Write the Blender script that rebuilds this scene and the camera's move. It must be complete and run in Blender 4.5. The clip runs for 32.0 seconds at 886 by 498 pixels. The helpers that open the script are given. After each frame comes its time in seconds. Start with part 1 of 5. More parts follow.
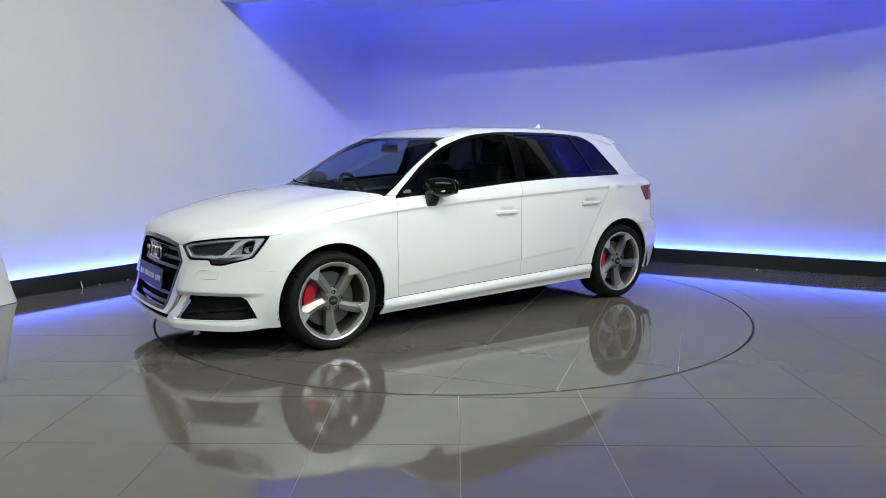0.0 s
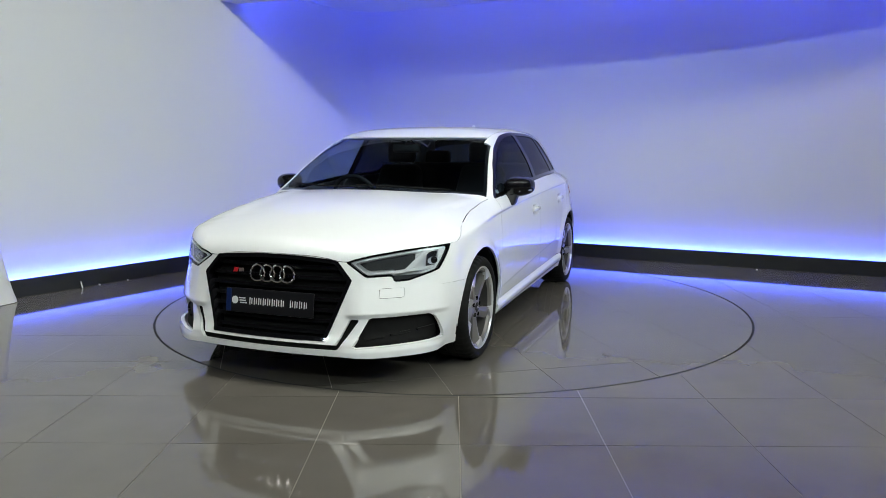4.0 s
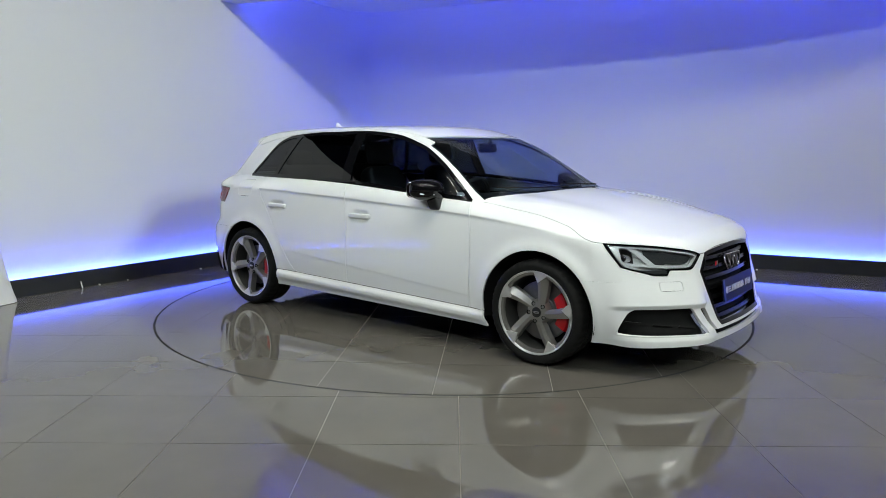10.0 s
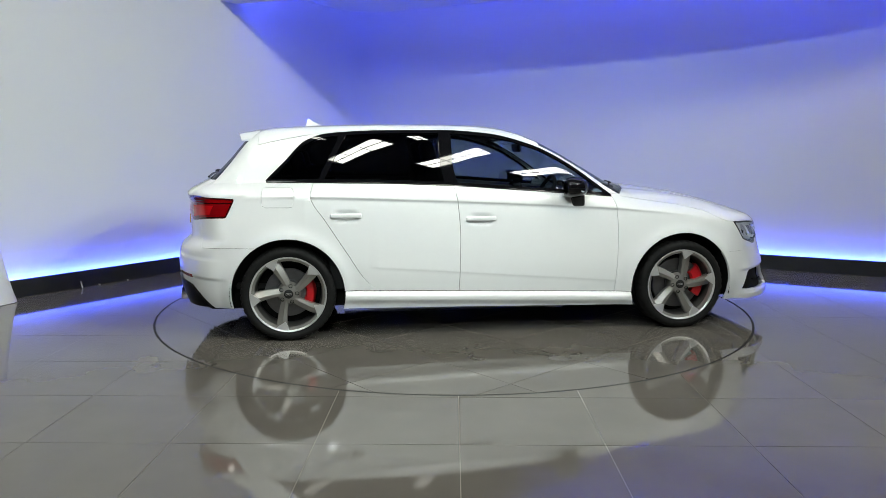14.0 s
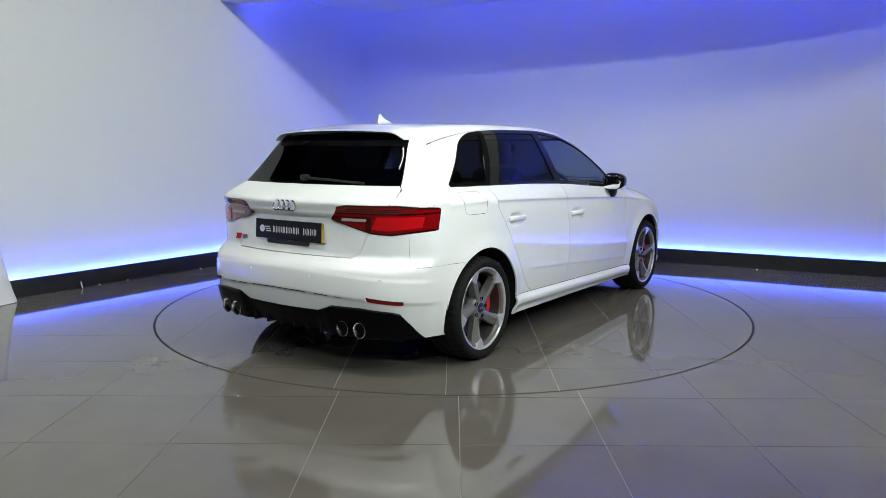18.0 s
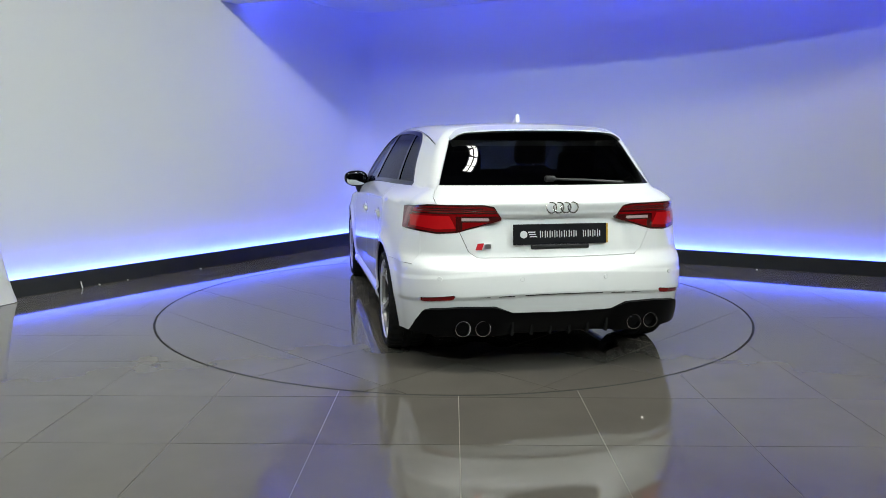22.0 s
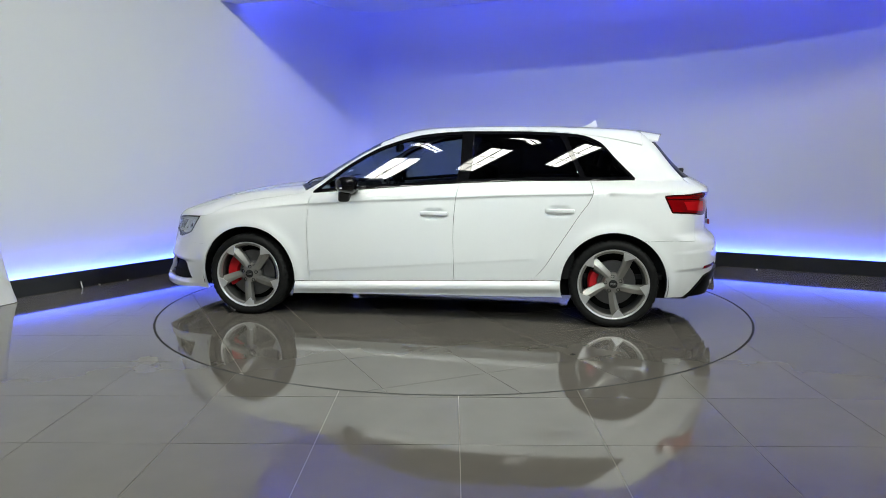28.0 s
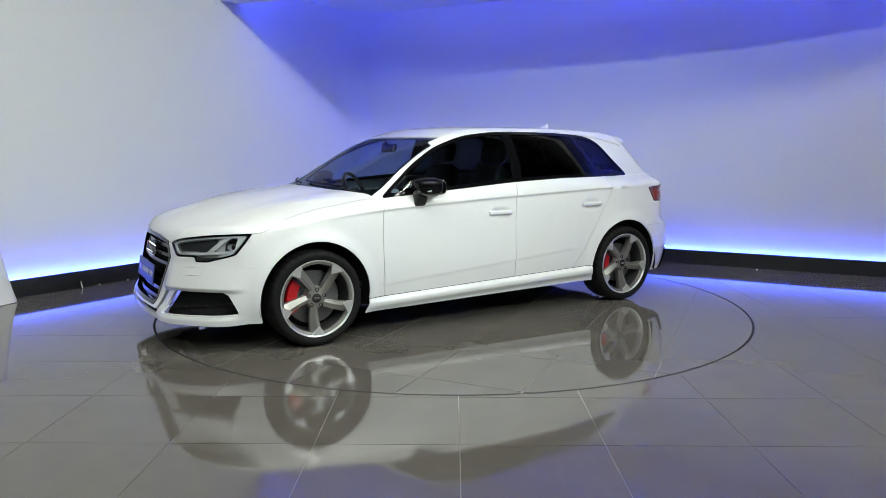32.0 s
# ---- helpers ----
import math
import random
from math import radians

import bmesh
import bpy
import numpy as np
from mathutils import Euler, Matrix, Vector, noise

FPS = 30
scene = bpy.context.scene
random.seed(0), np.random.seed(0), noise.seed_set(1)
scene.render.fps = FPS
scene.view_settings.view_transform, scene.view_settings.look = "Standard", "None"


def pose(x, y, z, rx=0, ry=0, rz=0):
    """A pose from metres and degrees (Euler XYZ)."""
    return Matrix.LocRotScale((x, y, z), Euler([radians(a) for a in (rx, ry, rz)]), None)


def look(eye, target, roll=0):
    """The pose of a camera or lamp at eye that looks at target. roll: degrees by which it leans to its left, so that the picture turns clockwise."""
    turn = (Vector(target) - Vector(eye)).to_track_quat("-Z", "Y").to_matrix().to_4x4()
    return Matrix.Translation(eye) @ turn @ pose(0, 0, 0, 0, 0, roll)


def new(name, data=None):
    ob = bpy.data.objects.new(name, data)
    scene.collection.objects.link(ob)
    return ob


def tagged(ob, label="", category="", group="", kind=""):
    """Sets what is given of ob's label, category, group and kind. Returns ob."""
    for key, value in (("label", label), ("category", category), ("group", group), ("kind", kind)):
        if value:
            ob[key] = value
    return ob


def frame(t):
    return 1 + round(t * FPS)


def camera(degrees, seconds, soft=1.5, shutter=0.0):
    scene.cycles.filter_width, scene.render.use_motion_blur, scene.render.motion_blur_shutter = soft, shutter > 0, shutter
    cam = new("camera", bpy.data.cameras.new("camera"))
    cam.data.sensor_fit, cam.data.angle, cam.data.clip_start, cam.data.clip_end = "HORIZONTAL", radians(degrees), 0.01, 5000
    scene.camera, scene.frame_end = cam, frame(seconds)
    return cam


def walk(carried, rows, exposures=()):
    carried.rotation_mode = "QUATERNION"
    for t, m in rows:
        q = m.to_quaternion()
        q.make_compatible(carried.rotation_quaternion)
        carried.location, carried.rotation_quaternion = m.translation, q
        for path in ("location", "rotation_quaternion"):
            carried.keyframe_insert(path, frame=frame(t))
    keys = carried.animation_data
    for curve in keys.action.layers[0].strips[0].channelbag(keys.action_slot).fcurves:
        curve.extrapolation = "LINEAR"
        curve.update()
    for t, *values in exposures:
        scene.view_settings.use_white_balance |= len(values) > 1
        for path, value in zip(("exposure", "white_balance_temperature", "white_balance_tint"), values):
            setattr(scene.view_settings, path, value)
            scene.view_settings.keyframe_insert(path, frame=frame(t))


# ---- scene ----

# ---- settings: light, room and the turn of the car
EXPO = 0.1
LED_POWER = 40.0
ADDED_BLUE_POWER = 68.0
ROOF_POWER = 26.0
EDGE_Y0, EDGE_S, EDGE_BEND = 1.084, 0.3796, 0.055
ROOF_LIGHTS = [(-2.5, -3.5, 0.45, 1.7, -35), (-0.65, -3.5, 0.45, 1.7, -35), (1.2, -3.5, 0.45, 1.7, -35), (3.1, -3.5, 0.45, 1.7, -35), (4.9, -3.5, 0.45, 1.7, -35), (-3.3, -2.2, 0.22, 0.9, 20), (-1.55, -2.2, 0.22, 0.9, 20), (0.3, -2.2, 0.22, 0.9, 20)]
COOL, PALE = (0.80, 0.97, 1.0), (0.89, 1.0, 0.97)
# the last one is a fill lamp added to brighten the car's sides
SPOTS = [(5.6, -5.14, 22, (-3.5, 0.3, 1.2), 54, PALE), (7.4, -5.82, 22, (-3.5, 0.3, 1.2), 54, PALE), (-2.0, -6.35, 9.5, (2.2, 2.2, 1.2), 60, COOL), (-4.0, -5.59, 9.5, (2.2, 2.2, 1.2), 60, COOL), (0.4, -9.5, 8.5, (0.0, -0.4, 0.4), 40, PALE)]
DISC_SPIN, DISC_OX, DISC_OY = 34.4, 0.038, 0.0275
CAR_AT = (0.104, -0.187, 0.0)
TURN_T = [0, 0.5, 1.0, 1.5, 2.0, 2.5, 3.0, 3.5, 5.5, 9.0, 14.0, 18.0, 22.0, 25.0, 28.0, 30.0, 30.5, 31.0, 31.5, 32.0]
TURN_A = [217.1, 217.2, 218.5, 221.4, 226.1, 231.8, 238.0, 244.0, 268.3, 310.4, 368.6, 415.5, 462.1, 496.9, 531.5, 554.5, 560.3, 565.7, 569.8, 572.3]

# the camera stands still on its tripod
cam = camera(63.05, 32.0, soft=0.8)
EYE = pose(0.0, -5.71, 1.225, 90 - 7.965, 0, 0.751)
walk(cam, [(0.0, EYE), (32.0, EYE)], exposures=[(0.0, EXPO), (32.0, EXPO)])

# world: a closed, dim hall; the light comes from the roof lights and the blue strips
world = bpy.data.worlds.new("hall_air")
scene.world = world
world.use_nodes = True
world.node_tree.nodes["Background"].inputs[0].default_value = (0.8, 0.85, 1.0, 1)
world.node_tree.nodes["Background"].inputs[1].default_value = 0.02


# ---------------------------------------------------------------- materials
def material(name, color, rough=0.5, metal=0.0, coat=0.0, spec=0.5, vary=0.0, scale=8.0, bump=0.0, bump_scale=60.0,
             rough_vary=0.0, emit=None, power=0.0, coat_rough=0.03, island=0.0):
    m = bpy.data.materials.new(name)
    m.use_nodes = True
    t = m.node_tree
    b = t.nodes["Principled BSDF"]
    b.inputs["Base Color"].default_value = (*color, 1)
    b.inputs["Roughness"].default_value = rough
    b.inputs["Metallic"].default_value = metal
    b.inputs["Coat Weight"].default_value = coat
    b.inputs["Coat Roughness"].default_value = coat_rough
    b.inputs["Specular IOR Level"].default_value = spec
    if emit:
        b.inputs["Emission Color"].default_value = (*emit, 1)
        b.inputs["Emission Strength"].default_value = power
    co = t.nodes.new("ShaderNodeTexCoord")
    if vary or rough_vary:
        big = t.nodes.new("ShaderNodeTexNoise")
        big.inputs["Scale"].default_value = scale
        big.inputs["Detail"].default_value = 6
        t.links.new(co.outputs["Object"], big.inputs["Vector"])
        if vary:
            ramp = t.nodes.new("ShaderNodeMix")
            ramp.data_type = "RGBA"
            ramp.inputs[6].default_value = (*[c * (1 - vary) for c in color], 1)
            ramp.inputs[7].default_value = (*[min(1, c * (1 + vary)) for c in color], 1)
            t.links.new(big.outputs["Fac"], ramp.inputs[0])
            t.links.new(ramp.outputs[2], b.inputs["Base Color"])
        if rough_vary:
            r = t.nodes.new("ShaderNodeMapRange")
            r.inputs["To Min"].default_value = max(0.0, rough - rough_vary)
            r.inputs["To Max"].default_value = rough + rough_vary
            t.links.new(big.outputs["Fac"], r.inputs["Value"])
            t.links.new(r.outputs[0], b.inputs["Roughness"])
    if bump:
        fine = t.nodes.new("ShaderNodeTexNoise")
        fine.inputs["Scale"].default_value = bump_scale
        fine.inputs["Detail"].default_value = 4
        t.links.new(co.outputs["Object"], fine.inputs["Vector"])
        bp = t.nodes.new("ShaderNodeBump")
        bp.inputs["Strength"].default_value = bump
        bp.inputs["Distance"].default_value = 0.002
        t.links.new(fine.outputs["Fac"], bp.inputs["Height"])
        t.links.new(bp.outputs[0], b.inputs["Normal"])
    return m


def glass(name, tint, gloss_rough=0.0, film=0.07):
    """Thin tinted pane: a tinted see-through layer under a mirror film."""
    m = bpy.data.materials.new(name)
    m.use_nodes = True
    t = m.node_tree
    t.nodes.clear()
    out = t.nodes.new("ShaderNodeOutputMaterial")
    mix = t.nodes.new("ShaderNodeMixShader")
    see = t.nodes.new("ShaderNodeBsdfTransparent")
    see.inputs[0].default_value = (*tint, 1)
    gl = t.nodes.new("ShaderNodeBsdfGlossy")
    gl.inputs["Roughness"].default_value = gloss_rough
    lw = t.nodes.new("ShaderNodeLayerWeight")
    lw.inputs["Blend"].default_value = 0.5
    pw = t.nodes.new("ShaderNodeMath")
    pw.operation = "POWER"
    pw.inputs[1].default_value = 4.5
    fr = t.nodes.new("ShaderNodeMath")
    fr.operation = "MULTIPLY_ADD"
    fr.inputs[1].default_value = 0.38
    fr.inputs[2].default_value = film
    t.links.new(lw.outputs["Facing"], pw.inputs[0])
    t.links.new(pw.outputs[0], fr.inputs[0])
    t.links.new(fr.outputs[0], mix.inputs[0])
    t.links.new(see.outputs[0], mix.inputs[1])
    t.links.new(gl.outputs[0], mix.inputs[2])
    t.links.new(mix.outputs[0], out.inputs[0])
    return m


WHITE_PAINT = material("white_car_paint", (0.83, 0.84, 0.84), 0.35, coat=1.0, spec=0.4, vary=0.012, scale=3.0)
GLOSS_BLACK = material("gloss_black", (0.004, 0.004, 0.005), 0.04, spec=0.4)
SLAT_BLACK = material("slat_black", (0.004, 0.004, 0.005), 0.22, spec=0.3)
SATIN_BLACK = material("satin_black", (0.012, 0.012, 0.013), 0.45, bump=0.15, bump_scale=300)
MATT_BLACK = material("matt_black", (0.008, 0.008, 0.008), 0.85, spec=0.2, vary=0.3, scale=30)
RUBBER = material("tyre_rubber", (0.008, 0.008, 0.008), 0.7, spec=0.22, vary=0.25, scale=14, bump=0.2, bump_scale=180)
CHROME = material("chrome", (0.82, 0.82, 0.83), 0.07, metal=1.0)
DIFFUSER_BLACK = material("diffuser_black", (0.003, 0.003, 0.0035), 0.3, spec=0.06, bump=0.05, bump_scale=250)
SATIN_METAL = material("satin_metal", (0.62, 0.62, 0.63), 0.28, metal=1.0)
RIM_CUT = material("machined_rim_face", (0.72, 0.72, 0.72), 0.3, metal=0.6, bump=0.05, bump_scale=400)
RIM_DARK = material("dark_rim_barrel", (0.09, 0.088, 0.085), 0.4, metal=0.6)
RIM_GREY = material("titanium_rim_paint", (0.33, 0.32, 0.30), 0.40, metal=0.75, coat=0.3)
DISC_STEEL = material("disc_steel", (0.22, 0.22, 0.23), 0.4, metal=1.0, vary=0.15, scale=40)
RED_CALIPER = material("red_caliper_paint", (0.5, 0.006, 0.012), 0.35, coat=0.6)
LAMP_RED = material("red_lamp_lens", (0.19, 0.0015, 0.003), 0.08, coat=1.0, vary=0.15, scale=25)
LAMP_BRIGHT = material("bright_red_lamp_lens", (0.50, 0.005, 0.008), 0.15, coat=1.0)
LAMP_DEEP = material("deep_red_lamp_lens", (0.05, 0.0015, 0.002), 0.1, coat=1.0)
LAMP_CLEAR = material("clear_lamp_lens", (0.42, 0.33, 0.33), 0.12, coat=1.0)
LAMP_GREY = material("headlamp_inner_grey", (0.52, 0.53, 0.54), 0.3, metal=0.25)
LAMP_SILVER = material("headlamp_light_guide", (0.76, 0.78, 0.80), 0.25, metal=0.2, coat=0.5)
LAMP_DARK = material("headlamp_inner_dark", (0.05, 0.052, 0.055), 0.2, metal=0.3)
SENSOR_GREY = material("sensor_ring_grey", (0.62, 0.63, 0.63), 0.5)
PLATE_BLACK = material("plate_black", (0.008, 0.008, 0.010), 0.4, spec=0.25)
PLATE_YELLOW = material("plate_yellow", (0.55, 0.34, 0.03), 0.4)
PLATE_MARK = material("plate_mark_white", (0.66, 0.67, 0.68), 0.4)
PLATE_BLUE = material("plate_blue", (0.004, 0.016, 0.085), 0.3)
BADGE_RED = material("badge_red", (0.5, 0.01, 0.02), 0.3, coat=0.5)
INTERIOR = material("dark_interior", (0.012, 0.012, 0.013), 0.7, vary=0.2, scale=12, bump=0.2, bump_scale=200)
LEATHER = material("black_leather", (0.016, 0.015, 0.015), 0.5, vary=0.15, scale=9, bump=0.3, bump_scale=220)
CLEAR_GLASS = glass("windscreen_glass", (0.46, 0.53, 0.60), film=0.03)
FRONT_GLASS = glass("front_door_glass", (0.38, 0.45, 0.5))
DARK_GLASS = glass("privacy_glass", (0.045, 0.05, 0.055))
LENS_GLASS = glass("headlamp_cover", (0.93, 0.95, 0.96))


# ---------------------------------------------------------------- mesh helpers
def part(name, bm, mat, parent, label=""):
    me = bpy.data.meshes.new(name)
    bm.to_mesh(me)
    bm.free()
    me.materials.append(mat)
    ob = new(name, me)
    ob.parent = parent
    if label:
        tagged(ob, label)
    return ob


def smooth(ob, angle=35):
    ob.data.shade_smooth()
    ob.data.set_sharp_from_angle(angle=radians(angle))
    return ob


def box(bm, size, at=(0, 0, 0), turn=None, bevel=0.0, seg=2):
    """A box with bevelled edges, added to bm."""
    made = bmesh.ops.create_cube(bm, size=1.0)["verts"]
    bmesh.ops.scale(bm, vec=size, verts=made)
    if bevel:
        edges = list({e for v in made for e in v.link_edges})
        made = bmesh.ops.bevel(bm, geom=edges, offset=bevel, segments=seg, profile=0.5, affect="EDGES")["verts"]
    if turn is not None:
        bmesh.ops.transform(bm, matrix=turn, verts=made)
    bmesh.ops.translate(bm, vec=at, verts=made)
    return made


def lathe(bm, profile, steps=48, axis="y"):
    """Turns a profile of (radius, along) round an axis."""
    rings = []
    for r, a in profile:
        ring = []
        for i in range(steps):
            w = 2 * math.pi * i / steps
            c, s = r * math.cos(w), r * math.sin(w)
            ring.append(bm.verts.new((c, a, s) if axis == "y" else (c, s, a)))
        rings.append(ring)
    for k in range(len(rings) - 1):
        for i in range(steps):
            j = (i + 1) % steps
            bm.faces.new((rings[k][i], rings[k][j], rings[k + 1][j], rings[k + 1][i]))
    return rings


def prism(bm, outline, depth, at=None):
    """Extrudes a flat outline of (x, y) by depth along z; at: a matrix to place it."""
    at = at or Matrix()
    lo = [bm.verts.new(at @ Vector((x, y, 0))) for x, y in outline]
    hi = [bm.verts.new(at @ Vector((x, y, depth))) for x, y in outline]
    n = len(lo)
    bm.faces.new(lo[::-1])
    bm.faces.new(hi)
    for i in range(n):
        bm.faces.new((lo[i], lo[(i + 1) % n], hi[(i + 1) % n], hi[i]))
    return lo + hi


def tube(bm, points, radius, steps=10, closed=False):
    """A round bar along points."""
    pts = [Vector(q) for q in points]
    n = len(pts)
    rings = []
    for i, q in enumerate(pts):
        a = pts[(i - 1) % n] if closed or i else q
        b = pts[(i + 1) % n] if closed or i < n - 1 else q
        d = (b - a).normalized()
        side = d.cross(Vector((0, 0, 1)))
        if side.length < 1e-3:
            side = d.cross(Vector((0, 1, 0)))
        side.normalize()
        up = side.cross(d)
        rings.append([bm.verts.new(q + radius * (math.cos(2 * math.pi * k / steps) * side + math.sin(2 * math.pi * k / steps) * up)) for k in range(steps)])
    for i in range(n if closed else n - 1):
        for k in range(steps):
            a, b = rings[i], rings[(i + 1) % n]
            bm.faces.new((a[k], a[(k + 1) % steps], b[(k + 1) % steps], b[k]))
    if not closed:
        bm.faces.new(rings[0][::-1])
        bm.faces.new(rings[-1])


def curve_of(xs, ys):
    """A smooth curve through a few knots, for arrays (monotone cubic)."""
    xs, ys = np.asarray(xs, float), np.asarray(ys, float)
    h, d = np.diff(xs), np.diff(ys) / np.diff(xs)
    m = np.concatenate([[d[0]], np.where(d[:-1] * d[1:] > 0, 2 * d[:-1] * d[1:] / (d[:-1] + d[1:] + 1e-12), 0), [d[-1]]])

    def f(x):
        x = np.asarray(x, float)
        i = np.clip(np.searchsorted(xs, x) - 1, 0, len(h) - 1)
        t = np.clip((x - xs[i]) / h[i], 0, 1)
        return ((1 + 2 * t) * (1 - t) ** 2 * ys[i] + t * (1 - t) ** 2 * h[i] * m[i] + t * t * (3 - 2 * t) * ys[i + 1] + t * t * (t - 1) * h[i] * m[i + 1])
    return f


def line_of(xs, ys):
    xs, ys = np.asarray(xs, float), np.asarray(ys, float)
    return lambda x: np.interp(x, xs, ys)


def clipped(P, quads, clips):
    """Cuts a net of quads by functions g(points) > 0; returns points and polygons."""
    P = [np.asarray(q, float) for q in P]
    vals = [g(np.array(P)) for g in clips]
    inside = np.ones(len(P), bool)
    for v in vals:
        inside &= v > 0
    polys, extra = [], {}
    pts = P
    for q in quads:
        if all(inside[i] for i in q):
            polys.append(list(q))
            continue
        if any(all(v[i] <= 0 for i in q) for v in vals):
            continue
        poly = [(i, pts[i]) for i in q]
        for g in clips:
            gv = g(np.array([p for _, p in poly]))
            nxt = []
            for k in range(len(poly)):
                (ia, pa), (ib, pb) = poly[k], poly[(k + 1) % len(poly)]
                va, vb = gv[k], gv[(k + 1) % len(poly)]
                if va > 0:
                    nxt.append((ia, pa))
                if (va > 0) != (vb > 0):
                    lo, hi = (pa, pb) if va > 0 else (pb, pa)
                    for _ in range(9):
                        mid = (lo + hi) / 2
                        if g(mid[None])[0] > 0:
                            lo = mid
                        else:
                            hi = mid
                    nxt.append((None, lo))
            poly = nxt
            if len(poly) < 3:
                break
        if len(poly) < 3:
            continue
        ids = []
        for i, p in poly:
            if i is None:
                key = tuple(np.round(p, 4))
                if key not in extra:
                    extra[key] = len(pts)
                    pts.append(p)
                i = extra[key]
            if not ids or (i != ids[-1] and i != ids[0]):
                ids.append(i)
        if len(ids) >= 3:
            polys.append(ids)
    return np.array(pts), polys


def skin_mesh(name, pts, polys, normals, depth, mat, parent, label="", flip=False):
    """A panel: its outer skin with given normals, and a rim that turns inwards by depth."""
    used = sorted({i for q in polys for i in q})
    at = {i: k for k, i in enumerate(used)}
    v = [tuple(pts[i]) for i in used]
    nrm = [tuple(normals[i]) for i in used]
    faces = [[at[i] for i in (q[::-1] if flip else q)] for q in polys]
    count = {}
    for f in faces:
        for a, b in zip(f, f[1:] + f[:1]):
            count[(a, b)] = 1
    rim = [(a, b) for (a, b) in count if (b, a) not in count]
    n0 = len(v)
    fn = len(faces)
    if depth:
        low = {}
        for a, b in rim:
            q = []
            for i in (b, a):
                if (i, 0) not in low:
                    low[(i, 0)] = len(v)
                    v.append(v[i])
                    nrm.append(nrm[i])
                    low[(i, 1)] = len(v)
                    v.append(tuple(np.array(v[i]) - np.array(nrm[i]) * depth))
                    nrm.append(nrm[i])
            faces.append([low[(b, 0)], low[(a, 0)], low[(a, 1)], low[(b, 1)]])
    me = bpy.data.meshes.new(name)
    me.from_pydata(v, [], faces)
    me.materials.append(mat)
    me.shade_smooth()
    for i in range(fn, len(faces)):
        me.polygons[i].use_smooth = False
    me.normals_split_custom_set_from_vertices(nrm) if not depth else None
    if depth:
        loops = [None] * len(me.loops)
        for p in me.polygons:
            for li in p.loop_indices:
                loops[li] = nrm[me.loops[li].vertex_index] if p.index < fn else tuple(p.normal)
        me.normals_split_custom_set(loops)
    ob = new(name, me)
    ob.parent = parent
    if label:
        tagged(ob, label)
    return ob


def net(nu, nv):
    return [(i * (nv + 1) + k, (i + 1) * (nv + 1) + k, (i + 1) * (nv + 1) + k + 1, i * (nv + 1) + k + 1) for i in range(nu) for k in range(nv)]

# ---------------------------------------------------------------- the room
CORNER = Vector((-1.13, 3.75, 0))
A_WALL, B_WALL = radians(56.18), radians(-26.3)
DIR_A = Vector((-math.cos(A_WALL), -math.sin(A_WALL), 0))   # along wall_west, away from the corner
DIR_B = Vector((math.cos(B_WALL), math.sin(B_WALL), 0))     # along wall_east
SKIRT = 0.148
BACK = 0.085          # depth of the light channel between skirting and wall
NA = Vector((0.8308, -0.5566, 0))
NB = Vector((-0.4430, -0.8965, 0))
CEIL = 2.92
ROOF = 5.3
DISC_R = 2.235
TILE_X, TILE_Y, JX, JY = 0.608, 0.5795, 0.032, -2.842

WALL_PAINT = material("wall_paint", (0.66, 0.67, 0.68), 0.62, spec=0.3, vary=0.015, scale=1.5, bump=0.06, bump_scale=90)
CEIL_PAINT = material("ceiling_paint", (0.7, 0.7, 0.7), 0.7, vary=0.02, scale=2)
SKIRT_DARK = material("skirting_dark_grey", (0.015, 0.016, 0.018), 0.45, vary=0.12, scale=6, bump=0.05)
LED_BLUE = material("blue_led_strip", (0.1, 0.1, 0.9), 0.4, emit=(0.05, 0.10, 1.0), power=LED_POWER)
# unseen blue fill for the ceiling and upper walls
ADDED_BLUE = material("added_blue_fill", (0.1, 0.1, 0.9), 0.4, emit=(0.05, 0.08, 1.0), power=ADDED_BLUE_POWER)
ROOF_GLOW = material("roof_light_pane", (0.9, 0.9, 0.9), 0.4, emit=(1.0, 1.0, 0.9), power=ROOF_POWER)
GROUT = material("grout", (0.30, 0.27, 0.23), 0.7, vary=0.2, scale=20)
DARK_GAP = material("turntable_gap", (0.01, 0.01, 0.01), 0.8)
# kept dark so that glass and paint mirror a dim hall
HALL_WALL = material("hall_wall_paint", (0.06, 0.06, 0.06), 0.7, vary=0.04, scale=0.8)


def tile_material():
    m = material("polished_grey_tile", (0.2, 0.19, 0.175), 0.055, spec=0.82, rough_vary=0.02, scale=5)
    t = m.node_tree
    b = t.nodes["Principled BSDF"]
    b.inputs["IOR"].default_value = 1.5
    co = t.nodes.new("ShaderNodeTexCoord")
    geo = t.nodes.new("ShaderNodeNewGeometry")
    info = t.nodes.new("ShaderNodeObjectInfo")
    n1 = t.nodes.new("ShaderNodeTexNoise")
    n1.inputs["Scale"].default_value = 3.0
    n1.inputs["Detail"].default_value = 8
    t.links.new(geo.outputs["Position"], n1.inputs["Vector"])
    add = t.nodes.new("ShaderNodeMath")
    add.operation = "MULTIPLY_ADD"
    t.links.new(info.outputs["Random"], add.inputs[0])
    add.inputs[1].default_value = 0.25
    t.links.new(n1.outputs["Fac"], add.inputs[2])
    ramp = t.nodes.new("ShaderNodeMix")
    ramp.data_type = "RGBA"
    ramp.inputs[6].default_value = (0.109, 0.099, 0.087, 1)
    ramp.inputs[7].default_value = (0.146, 0.134, 0.118, 1)
    t.links.new(add.outputs[0], ramp.inputs[0])
    t.links.new(ramp.outputs[2], b.inputs["Base Color"])
    return m


TILE = tile_material()


